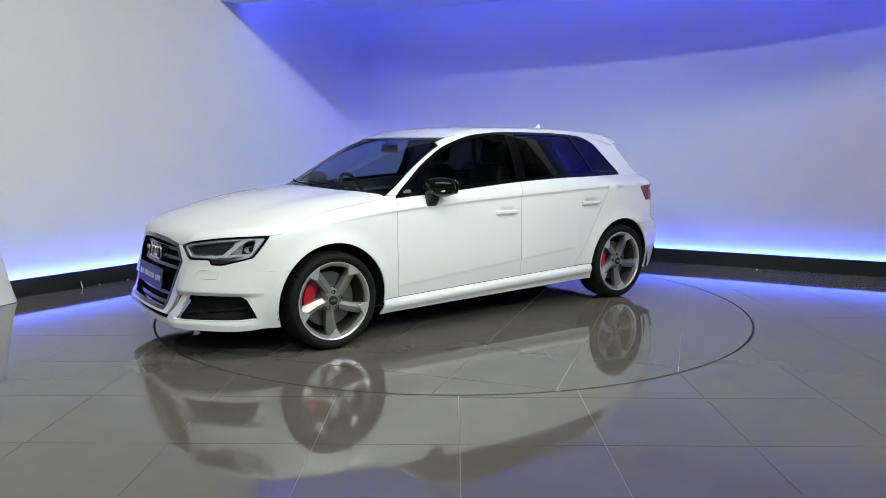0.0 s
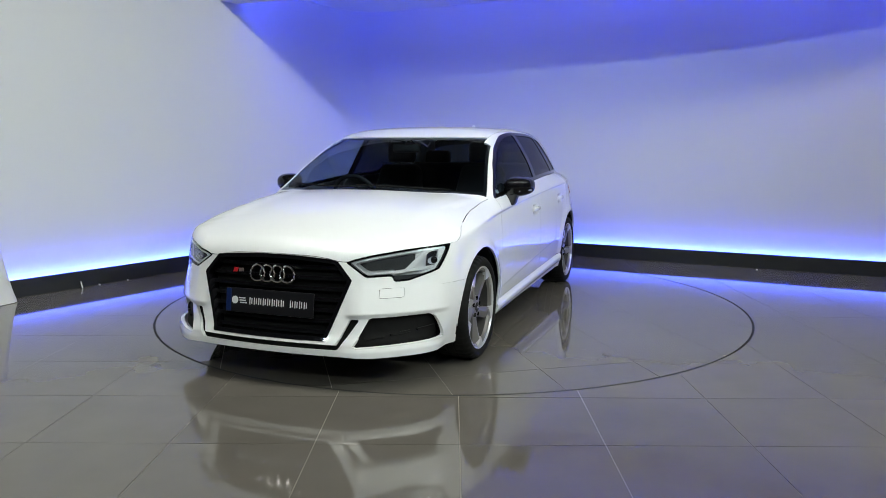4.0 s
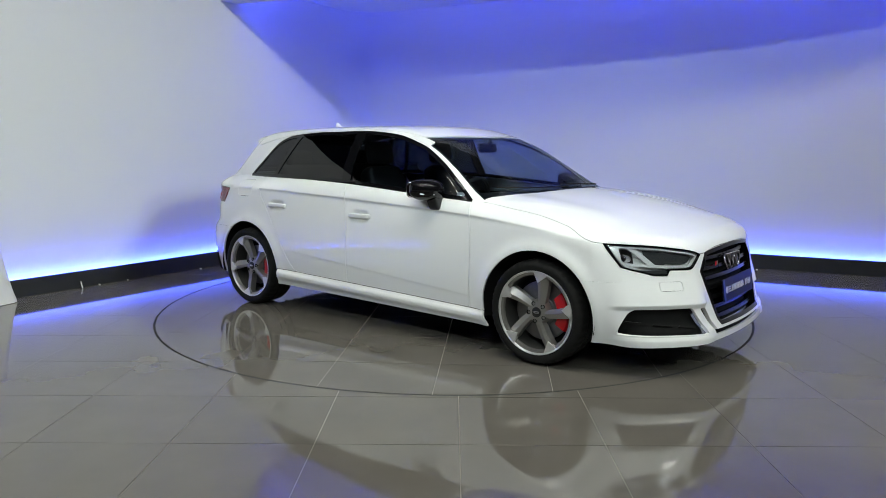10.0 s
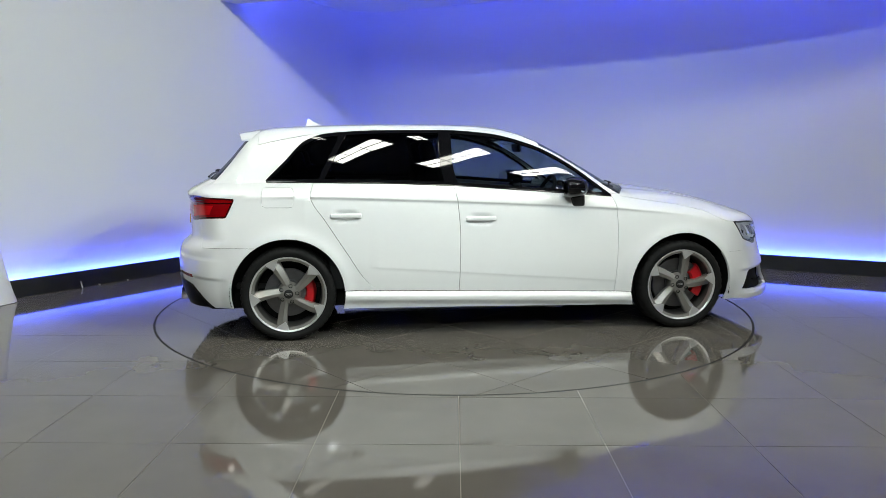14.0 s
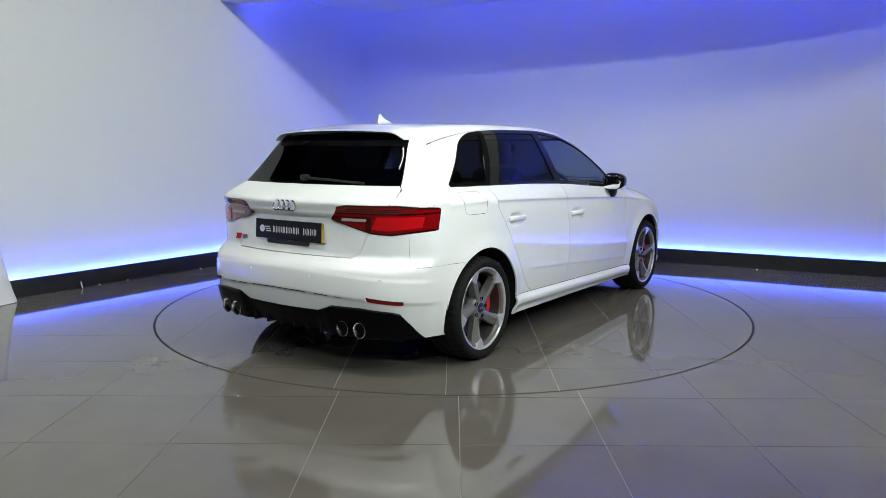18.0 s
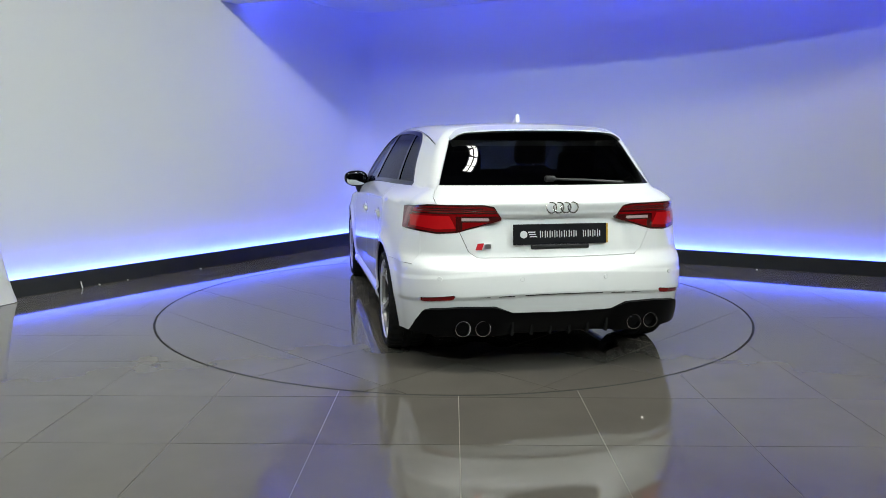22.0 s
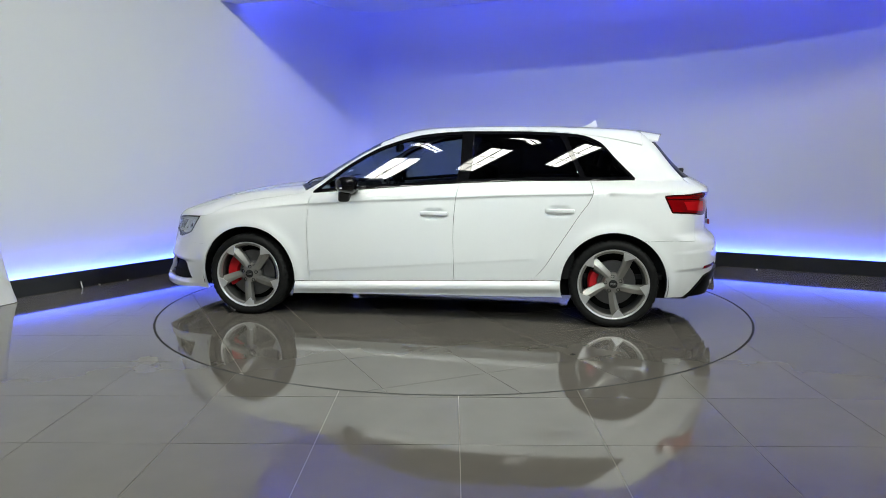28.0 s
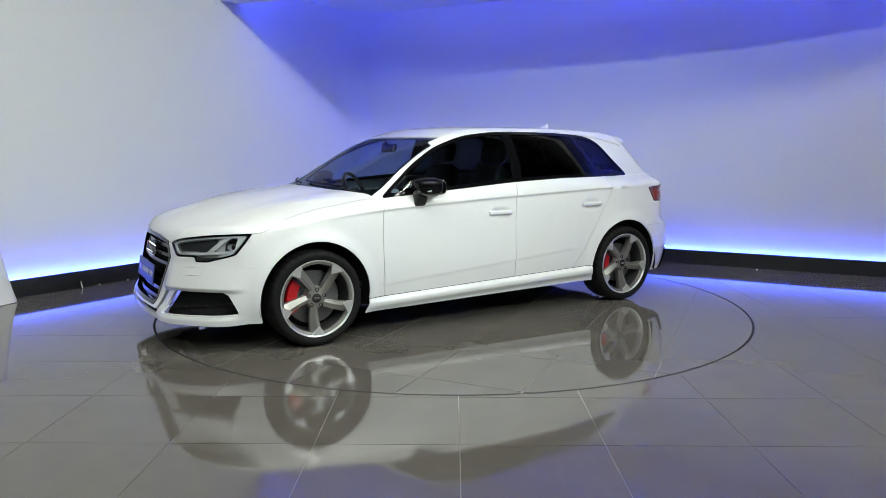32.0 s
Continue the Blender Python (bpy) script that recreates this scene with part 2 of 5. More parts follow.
def slab(name, a, b, z0, z1, thick, mat, out):
    """An upright wall from a to b, its thickness going towards out."""
    a, b = Vector(a), Vector(b)
    n = Vector((-(b - a).y, (b - a).x, 0)).normalized()
    if n.dot(Vector(out)) < 0:
        n = -n
    bm = bmesh.new()
    q = [a, b, b + n * thick, a + n * thick]
    lo = [bm.verts.new((v.x, v.y, z0)) for v in q]
    hi = [bm.verts.new((v.x, v.y, z1)) for v in q]
    bm.faces.new(lo[::-1])
    bm.faces.new(hi)
    for i in range(4):
        bm.faces.new((lo[i], lo[(i + 1) % 4], hi[(i + 1) % 4], hi[i]))
    bmesh.ops.recalc_face_normals(bm, faces=bm.faces)
    return part(name, bm, mat, None)


def sheet(name, outline, z, thick, mat):
    bm = bmesh.new()
    prism(bm, outline, thick, Matrix.Translation((0, 0, z)))
    bmesh.ops.recalc_face_normals(bm, faces=bm.faces)
    return part(name, bm, mat, None)


END_A = CORNER + DIR_A * 7.5
END_B = CORNER + DIR_B * 9.0
wall_west = tagged(slab("wall_west", CORNER + DIR_A * 0.35 - NA * BACK, END_A - NA * BACK, 0, CEIL, 0.2, WALL_PAINT, (-1, 1, 0)), "smooth white painted wall of the turntable bay", "wall", kind="structure")
wall_east = tagged(slab("wall_east", CORNER + DIR_B * 0.35 - NB * BACK, END_B - NB * BACK, 0, CEIL, 0.2, WALL_PAINT, (1, 1, 0)), "smooth white painted wall washed with blue light", "wall", kind="structure")


def rounded_corner(z0, z1, inset, mat, name, thick=0.05):
    """The quarter bend that joins the two bay walls."""
    a, b = CORNER + DIR_A * 0.35, CORNER + DIR_B * 0.35
    na = Vector((DIR_A.y, -DIR_A.x, 0))
    na = na if na.dot(Vector((1, -1, 0))) > 0 else -na
    nb = Vector((DIR_B.y, -DIR_B.x, 0))
    nb = nb if nb.dot(Vector((-1, -1, 0))) > 0 else -nb
    bm = bmesh.new()
    n, rows = 14, []
    for i in range(n + 1):
        t = i / n
        q = (1 - t) ** 2 * a + 2 * t * (1 - t) * CORNER + t * t * b
        nn = (na * (1 - t) + nb * t).normalized()
        rows.append([bm.verts.new((p.x, p.y, z)) for p, z in ((q + nn * inset, z0), (q + nn * inset, z1), (q + nn * (inset - thick), z1), (q + nn * (inset - thick), z0))])
    for i in range(n):
        for k in range(4):
            bm.faces.new((rows[i][k], rows[i + 1][k], rows[i + 1][(k + 1) % 4], rows[i][(k + 1) % 4]))
    bm.faces.new(rows[0])
    bm.faces.new(rows[-1][::-1])
    bmesh.ops.recalc_face_normals(bm, faces=bm.faces)
    return smooth(part(name, bm, mat, None))


tagged(rounded_corner(0, CEIL, -BACK, WALL_PAINT, "wall_corner"), "rounded white corner between the bay walls", "wall", kind="structure")

# skirting with the blue strip on its top
for nm, d, n, end in (("skirting_west", DIR_A, NA, END_A), ("skirting_east", DIR_B, NB, END_B)):
    a = CORNER + d * 0.35
    tagged(slab(nm, a, end, 0, SKIRT, 0.014, SKIRT_DARK, -n), "dark grey skirting board with a light channel behind", "skirting", kind="structure")
    tagged(slab("led_strip", a - n * 0.016, end - n * 0.016, SKIRT - 0.05, SKIRT - 0.012, 0.04, LED_BLUE, -n), "glowing blue light strip behind the skirting", "light strip", group="blue light strips")
tagged(rounded_corner(0, SKIRT, 0.0, SKIRT_DARK, "skirting_corner", 0.014), "dark grey skirting round the corner", "skirting", kind="structure")
tagged(rounded_corner(SKIRT - 0.05, SKIRT - 0.012, -0.016, LED_BLUE, "led_strip", 0.04), "glowing blue light strip round the corner", "light strip", group="blue light strips")

# bay ceiling with its open front edge, hall roof, and added unseen closing walls
def front_edge(x, back=0.0):
    """The open front edge of the bay ceiling, which bends back towards the east wall; back: metres behind it."""
    w = min(max(x - 0.5, 0.0), 2.7)
    y = EDGE_Y0 - EDGE_S * x + EDGE_BEND * (w * w + 5.4 * max(x - 3.2, 0.0))
    return Vector((x, y, 0)) + Vector((EDGE_S, 1, 0)).normalized() * back


def edge_strip(name, x0, x1, back0, back1, z0, z1, mat):
    """A strip that follows the front edge, from back0 to back1 behind it."""
    bm = bmesh.new()
    n = int((x1 - x0) / 0.3)
    rows = []
    for i in range(n + 1):
        x = x0 + (x1 - x0) * i / n
        a, b = front_edge(x, back0), front_edge(x, back1)
        rows.append([bm.verts.new((q.x, q.y, z)) for q, z in ((a, z0), (b, z0), (b, z1), (a, z1))])
    for a, b in zip(rows, rows[1:]):
        for k in range(4):
            bm.faces.new((a[k], b[k], b[(k + 1) % 4], a[(k + 1) % 4]))
    bm.faces.new(rows[0])
    bm.faces.new(rows[-1][::-1])
    bmesh.ops.recalc_face_normals(bm, faces=bm.faces)
    return part(name, bm, mat, None)


sheet_pts = [tuple(front_edge(-6.5 + 0.3 * i).xy) for i in range(51)] + [(8.5, 5), (-1, 5.5), (-6.5, 5)]
tagged(sheet("ceiling_bay", sheet_pts, CEIL, 0.12, CEIL_PAINT), "flat white ceiling over the turntable bay", "ceiling", kind="structure")
tagged(edge_strip("wall_bulkhead", -6.5, 8.5, 0.0, 0.15, CEIL + 0.12, ROOF, HALL_WALL), "unseen plain wall added above the bay's front edge", "wall", kind="structure")
tagged(sheet("ceiling_hall", [(-10, -14), (11, -14), (11, 4.5), (-10, 4.5)], ROOF + 0.05, 0.1, HALL_WALL), "plain hall roof", "ceiling", kind="structure")
for nm, a, b, out in (("wall_hall_south", (-9, -13), (10, -13), (0, -1, 0)), ("wall_hall_west", (-8.5, -13), (-8.5, 4), (-1, 0, 0)), ("wall_hall_east", (9.5, -13), (9.5, 4), (1, 0, 0))):
    tagged(slab(nm, (*a, 0), (*b, 0), 0, ROOF + 0.05, 0.2, HALL_WALL, out), "unseen plain hall wall added behind the camera", "wall", kind="structure")

# roof lights: frame with glowing panes between dark bars
FRAME_DARK = material("roof_light_frame", (0.08, 0.08, 0.08), 0.5)


def roof_light(x, y, w, l, turn):
    top = tagged(new("roof_light"), "bright rectangular roof light with dark glazing bars", "roof light", group="roof lights")
    top.location = (x, y, ROOF)
    top.rotation_euler = (0, 0, radians(turn))
    rows = 3
    for i in range(2):
        for k in range(rows):
            bm = bmesh.new()
            box(bm, (w / 2 - 0.03, l / rows - 0.03, 0.01), ((i - 0.5) * w / 2, (k - (rows - 1) / 2) * l / rows, 0.0))
            part("pane", bm, ROOF_GLOW, top)
    for i in range(3):
        bm = bmesh.new()
        box(bm, (0.03, l + 0.03, 0.05), ((i - 1) * w / 2, 0, 0.01), bevel=0.004)
        part("glazing_bar", bm, FRAME_DARK, top)
    for k in range(rows + 1):
        bm = bmesh.new()
        box(bm, (w - 0.035, 0.03, 0.045), (0, (k - rows / 2) * l / rows, 0.01), bevel=0.004)
        part("glazing_bar", bm, FRAME_DARK, top)
    return top


for x, y, wide, tall, turn in ROOF_LIGHTS:
    roof_light(x, y, wide, tall, turn)

# added light shelf along the bay's front edge; its blue strip lights the ceiling
SHELF = CEIL - 0.19
tagged(edge_strip("ceiling_added_shelf", -6.5, 8.5, 0.0, 0.22, SHELF, SHELF + 0.03, CEIL_PAINT), "white shelf added under the bay ceiling to hold a blue fill light", "light shelf", kind="structure")
tagged(edge_strip("trim_added_fascia", -6.5, 8.5, 0.0, 0.02, SHELF + 0.031, CEIL - 0.001, CEIL_PAINT), "white fascia of the added shelf", "trim", kind="structure")
tagged(edge_strip("led_strip", -4.5, 6.5, 0.08, 0.11, SHELF + 0.031, SHELF + 0.045, ADDED_BLUE), "unseen blue fill light strip on the added shelf", "light strip", group="blue light strips")


def spot_lamp(x, y, power, aim, wide, tint):
    top = tagged(new("spot_lamp"), "round ceiling spot lamp in a dark housing, the rearmost an added fill", "lamp", group="hall spot lamps")
    top.matrix_basis = look((x, y, 5.12), aim)
    bm = bmesh.new()
    lathe(bm, [(0.05, 0.22), (0.10, 0.16), (0.12, 0.0), (0.125, -0.02), (0.115, -0.02), (0.11, 0.01)], 32, "z")
    bmesh.ops.recalc_face_normals(bm, faces=bm.faces)
    smooth(part("housing", bm, FRAME_DARK, top))
    bm = bmesh.new()
    tube(bm, [(0, 0, 0.2), (0, 0.02, 0.75)], 0.015, 8)
    part("bracket", bm, FRAME_DARK, top)
    lamp = bpy.data.lights.new("spot_lamp_light", "AREA")
    lamp.shape, lamp.size, lamp.energy, lamp.color = "DISK", 0.2, power, tint
    lamp.spread = radians(wide)
    ob = new("spot_lamp_light", lamp)
    ob.parent = top
    ob.location = (0, 0, -0.025)


for x, y, power, aim, wide, tint in SPOTS:
    spot_lamp(x, y, power, aim, wide, tint)

# ---------------------------------------------------------------- the car: one smooth body, cut into its panels
# x forward from the middle of the wheelbase, y to its left, z up
AXLE, WHEEL_R, HUB_Z = 1.3155, 0.302, 0.302
ROOFLINE = curve_of([-1.9, -1.66, -1.35, -0.8, -0.44, -0.1, 0.11, 0.35, 0.7], [1.29, 1.335, 1.38, 1.41, 1.414, 1.405, 1.381, 1.325, 1.20])
HOOD = curve_of([0.9, 1.1, 1.3, 1.5, 1.7, 1.9, 2.05, 2.14, 2.3], [0.976, 0.960, 0.938, 0.909, 0.869, 0.811, 0.751, 0.697, 0.60])
SCREEN = curve_of([0.2, 0.40, 0.574, 0.75, 1.02, 1.15, 1.5], [1.40, 1.315, 1.222, 1.122, 0.968, 0.905, 0.72])
NOSE = curve_of([0.1, 0.19, 0.24, 0.30, 0.45, 0.60, 0.70, 0.80], [2.12, 2.205, 2.205, 2.175, 2.14, 2.108, 2.085, 2.05])
TAIL = curve_of([0.1, 0.2, 0.36, 0.455, 0.573, 0.662, 0.88, 0.93, 1.0, 1.03, 1.32, 1.5], [-1.97, -2.035, -2.09, -2.105, -2.095, -2.02, -2.02, -2.035, -1.935, -1.875, -1.60, -1.42])
CREASE = curve_of([-2.1, -1.65, -1.16, -0.23, 0.84, 1.67, 2.1], [0.93, 0.925, 0.915, 0.880, 0.824, 0.730, 0.65])
DOOR_LINE = lambda x: 0.405 - 0.077 * x
BELT = curve_of([-1.9, -1.46, -0.8, -0.28, 0.31, 0.84, 1.2], [1.0, 1.006, 1.002, 0.985, 0.944, 0.905, 0.88])
BELT_W = curve_of([-2.1, -1.75, -1.46, -0.8, 0.0, 0.84, 1.1, 1.5, 1.9], [0.54, 0.655, 0.715, 0.79, 0.82, 0.822, 0.775, 0.71, 0.64])
PLAN_W = curve_of([-2.15, -1.95, -1.75, -1.3, -0.8, 0.0, 0.8, 1.3, 1.6, 1.8, 2.0, 2.2], [0.69, 0.775, 0.838, 0.882, 0.88, 0.878, 0.88, 0.888, 0.872, 0.85, 0.825, 0.80])


def smax(a, b, k):
    h = np.maximum(k - np.abs(a - b), 0) / k
    return np.maximum(a, b) + h * h * k / 4


def side_width(x, z):
    """Half the width of the body at length x and height z."""
    zc, zb = CREASE(x), BELT(x)
    w, wb = PLAN_W(x), BELT_W(x)
    w = w - 0.055 * np.clip((-1.2 - x) / 0.5, 0, 1) * np.clip((z - 0.62) / 0.28, 0, 1) ** 1.3
    low = w - 0.05 * np.clip((0.50 - z) / 0.35, 0, 1) ** 2 - 0.012 * np.clip((z - 0.5) / (zc - 0.5), 0, 1) ** 2
    # crease under the windows, and the pressed line low on the doors
    dz = np.clip(zc - z, 0, 1)
    low = low - 0.009 * (1 - np.exp(-dz / 0.005)) * np.exp(-dz / 0.07) * np.clip((1.5 - x) / 0.5, 0, 1) * np.clip((x + 1.45) / 0.3, 0, 1)
    dl = z - DOOR_LINE(x)
    low = low + 0.0036 * np.where(dl >= 0, np.exp(-dl / 0.12), np.clip(1 + dl / 0.009, 0, 1)) * np.clip((x + 0.80) / 0.06, 0, 1) * np.clip((0.86 - x) / 0.01, 0, 1)
    # wheel arch lips
    for ax in (AXLE, -AXLE):
        d = np.hypot(x - ax, z - HUB_Z)
        low = low + 0.016 * np.exp(-((d - 0.36) / 0.05) ** 2)
    # shallow cups behind the door handles
    for hx, hz in ((-0.075, 0.768), (-0.945, 0.797)):
        low = low - 0.02 * np.exp(-(((x - hx) / 0.065) ** 4 + ((z - hz) / 0.032) ** 4))
    top = w - 0.012
    up = top
    span = np.maximum(zb - zc, 0.03)
    s = np.clip((z - zc) / span, 0, 1)
    mid = up + (wb - top) * (0.35 * s + 0.65 * s * s)
    g = np.clip(z - zb, 0, 1)
    glass_w = wb - 0.40 * g - 0.42 * g * g
    return np.where(z < zc, low, np.where(z < zb, mid, glass_w))


def body(P):
    """Below nought inside the body, above outside."""
    x, y, z = P[..., 0], np.abs(P[..., 1]), P[..., 2]
    f = y - side_width(x, z)
    yy = np.minimum(y, 0.95)
    hood = HOOD(x + 0.11 * (yy / 0.8) ** 2 * np.clip((x - 1.2) / 0.6, 0, 1)) - 0.062 * (yy / 0.75) ** 2 * np.clip((2.3 - x) / 0.6, 0, 1) + 0.008 * np.exp(-((yy - 0.60) / 0.1) ** 2) * np.clip((2.0 - x) / 0.5, 0, 1)
    roof = ROOFLINE(x) - 0.045 * (yy / 0.6) ** 2.4
    screen = SCREEN(x + 0.19 * (yy / 0.74) ** 2)
    cabin = -smax(-roof, -screen, 0.05)
    top = smax(hood, cabin, 0.03)
    f = smax(f, (z - top) * 0.86, 0.09 - 0.03 * np.clip((z - 0.97) / 0.1, 0, 1))
    nose = NOSE(z) + 0.006 - 0.047 * (np.minimum(yy, 0.5) / 0.5) ** 2 - np.where(yy >= 0.5, 0.55 * (yy - 0.5) + 1.2 * (yy - 0.5) ** 2, 0)
    f = smax(f, x - nose, 0.055)
    tail = TAIL(z) + 0.085 * (yy / 0.6) ** 2 + 1.5 * np.clip(yy - 0.58, 0, 1) ** 2
    f = smax(f, tail - x, 0.07)
    return f


def grad(P):
    e = 1.5e-3
    g = np.stack([body(P + np.eye(3)[i] * e) - body(P - np.eye(3)[i] * e) for i in range(3)], -1)
    return g / np.maximum(np.linalg.norm(g, axis=-1, keepdims=True), 1e-9)


def rays(kind, u, v, c=0.0):
    o, z = np.zeros_like(u), np.ones_like(u)
    if kind == "side":
        return np.stack([u, o, v], -1), np.stack([o, z, o], -1)
    if kind == "top":
        return np.stack([u, v, o + 0.4], -1), np.stack([o, o, z], -1)
    if kind == "front":
        return np.stack([o + 0.8, u, v], -1), np.stack([z, o, o], -1)
    if kind == "rear":
        return np.stack([o - 0.9, u, v], -1), np.stack([-z, o, o], -1)
    if kind == "nose":      # swings round an upright axis
        return np.stack([o + c, o, v], -1), np.stack([np.cos(u), np.sin(u), o], -1)
    return np.stack([u, o, o + c], -1), np.stack([o, np.cos(v), np.sin(v)], -1)     # "long": swings round the length


def meet(o, d, level=0.0):
    lo, hi = np.zeros(len(o)), np.full(len(o), 2.6)
    for _ in range(22):
        mid = (lo + hi) / 2
        out = body(o + d * mid[:, None]) > level
        hi, lo = np.where(out, mid, hi), np.where(out, lo, mid)
    return o + d * lo[:, None]


turn_no, twins = {}, {}


def pieces(polys):
    """The pieces that hang together, the largest first."""
    up = {}

    def root(i):
        while up.setdefault(i, i) != i:
            up[i] = up[up[i]]
            i = up[i]
        return i
    for q in polys:
        for i in q[1:]:
            up[root(i)] = root(q[0])
    groups = {}
    for q in polys:
        groups.setdefault(root(q[0]), []).append(q)
    return sorted(groups.values(), key=len, reverse=True)


def settle(P, level):
    """Brings points near the body's skin onto it."""
    e = 1.5e-3
    for _ in range(2):
        g = np.stack([body(P + np.eye(3)[i] * e) - body(P - np.eye(3)[i] * e) for i in range(3)], -1) / (2 * e)
        P = P - g * np.clip((body(P) - level) / np.maximum((g * g).sum(-1), 0.2), -0.01, 0.01)[:, None]
    return P


def bent_normals(pts, polys, guide):
    """Normals of a net whose points have been moved, on the side of the guide's."""
    out = np.zeros_like(pts)
    for q in polys:
        c = pts[q]
        n = np.cross(c[2] - c[0], c[3 % len(q)] - c[1] if len(q) > 3 else c[1] - c[0])
        n = -n if np.dot(n, guide[q[0]]) < 0 else n
        for i in q:
            out[i] += n
    size = np.linalg.norm(out, axis=1, keepdims=True)
    return np.where(size > 1e-12, out / np.maximum(size, 1e-12), guide)


def panel(name, kind, u, v, clips, mat, parent, c=0.0, level=0.0, depth=0.012, label="", side=1, step=0.022, shape=None, warp=None, one=""):
    """A panel cut from the body: a net of rays over u and v, cut by the clips (functions of points with y made positive)."""
    turn_no[(name, side)] = turn_no.get((name, side), 0) + 1
    key = (name, turn_no[(name, side)], len(clips), kind, u, v, level)
    if side < 0 and key in twins:       # the mirror image of a panel that is already cut
        pts, polys, nrm = twins.pop(key)
    else:
        reach = {"side": (1, 1), "top": (1, 1), "front": (1, 1), "rear": (1, 1), "nose": (0.8, 1), "long": (1, 0.7)}[kind]
        nu = max(2, int(abs(u[1] - u[0]) * reach[0] / step))
        nv = max(2, int(abs(v[1] - v[0]) * reach[1] / step))
        U, V = np.meshgrid(np.linspace(*u, nu + 1), np.linspace(*v, nv + 1), indexing="ij")
        V = warp(U, V) if warp else V
        o, d = rays(kind, U.ravel(), V.ravel(), c)
        P = meet(o, d, level)
        pts, polys = clipped(P, net(nu, nv), clips)
        pts = settle(pts, level)
        nrm = grad(pts)
        if shape is not None:
            pts = shape(pts, nrm)
            nrm = bent_normals(pts, polys, nrm)
        if side > 0:
            twins[key] = (pts, polys, nrm)
    flip = False
    q = polys[len(polys) // 2]
    a, b, cc = pts[q[0]], pts[q[1]], pts[q[2]]
    if np.dot(np.cross(b - a, cc - a), nrm[q[0]]) < 0:
        flip = True
    if side < 0:
        pts, nrm = pts * (1, -1, 1), nrm * (1, -1, 1)
        flip = not flip
    if one:
        groups = [g for g in pieces(polys) if len(g) > 30]
        for word2, g in zip((name, one), groups):
            skin_mesh(word2, pts, g, nrm, depth, mat, parent, label, flip)
        return None
    return skin_mesh(name, pts, polys, nrm, depth, mat, parent, label, flip)


G, GB = 0.0018, 0.0009      # half a panel gap; the tighter one round the bumpers
X, Y, Z = (lambda p: p[:, 0]), (lambda p: np.abs(p[:, 1])), (lambda p: p[:, 2])

# shut lines and outlines, in side view
DOOR_F = curve_of([0.2, 0.27, 0.62, 0.82, 0.93, 1.0], [0.84, 0.845, 0.857, 0.846, 0.815, 0.79])
DOOR_M = curve_of([0.2, 0.29, 0.64, 0.86, 0.99, 1.1], [-0.217, -0.216, -0.210, -0.224, -0.25, -0.275])
DOOR_R = curve_of([0.25, 0.315, 0.34, 0.564, 0.786, 0.87, 0.926, 1.04, 1.2], [-0.70, -0.735, -0.785, -0.943, -1.086, -1.145, -1.165, -1.134, -1.10])
SILL = line_of([-1.2, 1.2], [0.327, 0.256])
DLO_TOP = curve_of([-1.47, -1.33, -1.2, -1.07, -0.9, -0.675, -0.294, 0.008, 0.309, 0.534, 0.724, 0.85], [1.0, 1.14, 1.272, 1.318, 1.333, 1.342, 1.344, 1.323, 1.246, 1.130, 0.993, 0.895])
SCREEN_W = line_of([0.85, 0.923, 1.325, 1.4], [0.795, 0.772, 0.605, 0.585])
LAMP_TOP = curve_of([0.39, 0.407, 0.452, 0.537, 0.597, 0.659, 0.742, 0.87], [0.648, 0.653, 0.669, 0.690, 0.700, 0.710, 0.719, 0.728])
HOOD_FRONT = curve_of([0.0, 0.20, 0.31, 0.36, 0.407, 0.452, 0.537, 0.597, 0.659, 0.742, 0.87], [0.684, 0.679, 0.669, 0.657, 0.655, 0.669, 0.690, 0.700, 0.710, 0.719, 0.728])


BONNET_EDGE = curve_of([0.80, 0.93, 1.06, 1.3, 1.5, 1.7, 1.9], [0.922, 0.899, 0.878, 0.843, 0.795, 0.728, 0.66])
SEAM = 0.921      # foot of the windscreen pillar


def bonnet_line(p):
    """Height of the shut line between bonnet and wing: the shoulder line, then the lamp's upper edge."""
    w = np.clip((X(p) - 1.48) / 0.24, 0, 1)
    w = w * w * (3 - 2 * w)
    return BONNET_EDGE(X(p)) * (1 - w) + HOOD_FRONT(Y(p)) * w


def arch(p, r=0.357):
    return np.minimum(np.hypot(X(p) - AXLE, Z(p) - HUB_Z), np.hypot(X(p) + AXLE, Z(p) - HUB_Z)) - r


def in_dlo(p):
    return np.minimum(np.minimum(DLO_TOP(X(p)) - Z(p), Z(p) - BELT(X(p))), np.minimum(X(p) + 1.47, 0.86 - X(p)))


def in_doors(p):
    return np.minimum(np.minimum(X(p) - DOOR_R(Z(p)), DOOR_F(Z(p)) - X(p)), np.minimum(BELT(X(p)) - Z(p), Z(p) - SILL(X(p))))


def beside_screen(p):
    return Y(p) - np.where(X(p) > 0.36, SCREEN_W(Z(p)), np.where(X(p) < -1.502, 0.41, 0.59))


def in_lamp_front(p):
    """Outline of a headlamp, seen from the front."""
    y, z = Y(p), Z(p)
    top = LAMP_TOP(y)
    bot = np.interp(y, [0.40, 0.41, 0.508, 0.522, 0.620, 0.634, 0.69, 0.771, 0.842], [0.65, 0.650, 0.585, 0.580, 0.583, 0.553, 0.555, 0.585, 0.62])
    return np.minimum(np.minimum(top - z, z - bot), np.minimum(y - 0.407, (X(p) - 1.715 - 0.75 * (0.70 - z)) * 0.8))


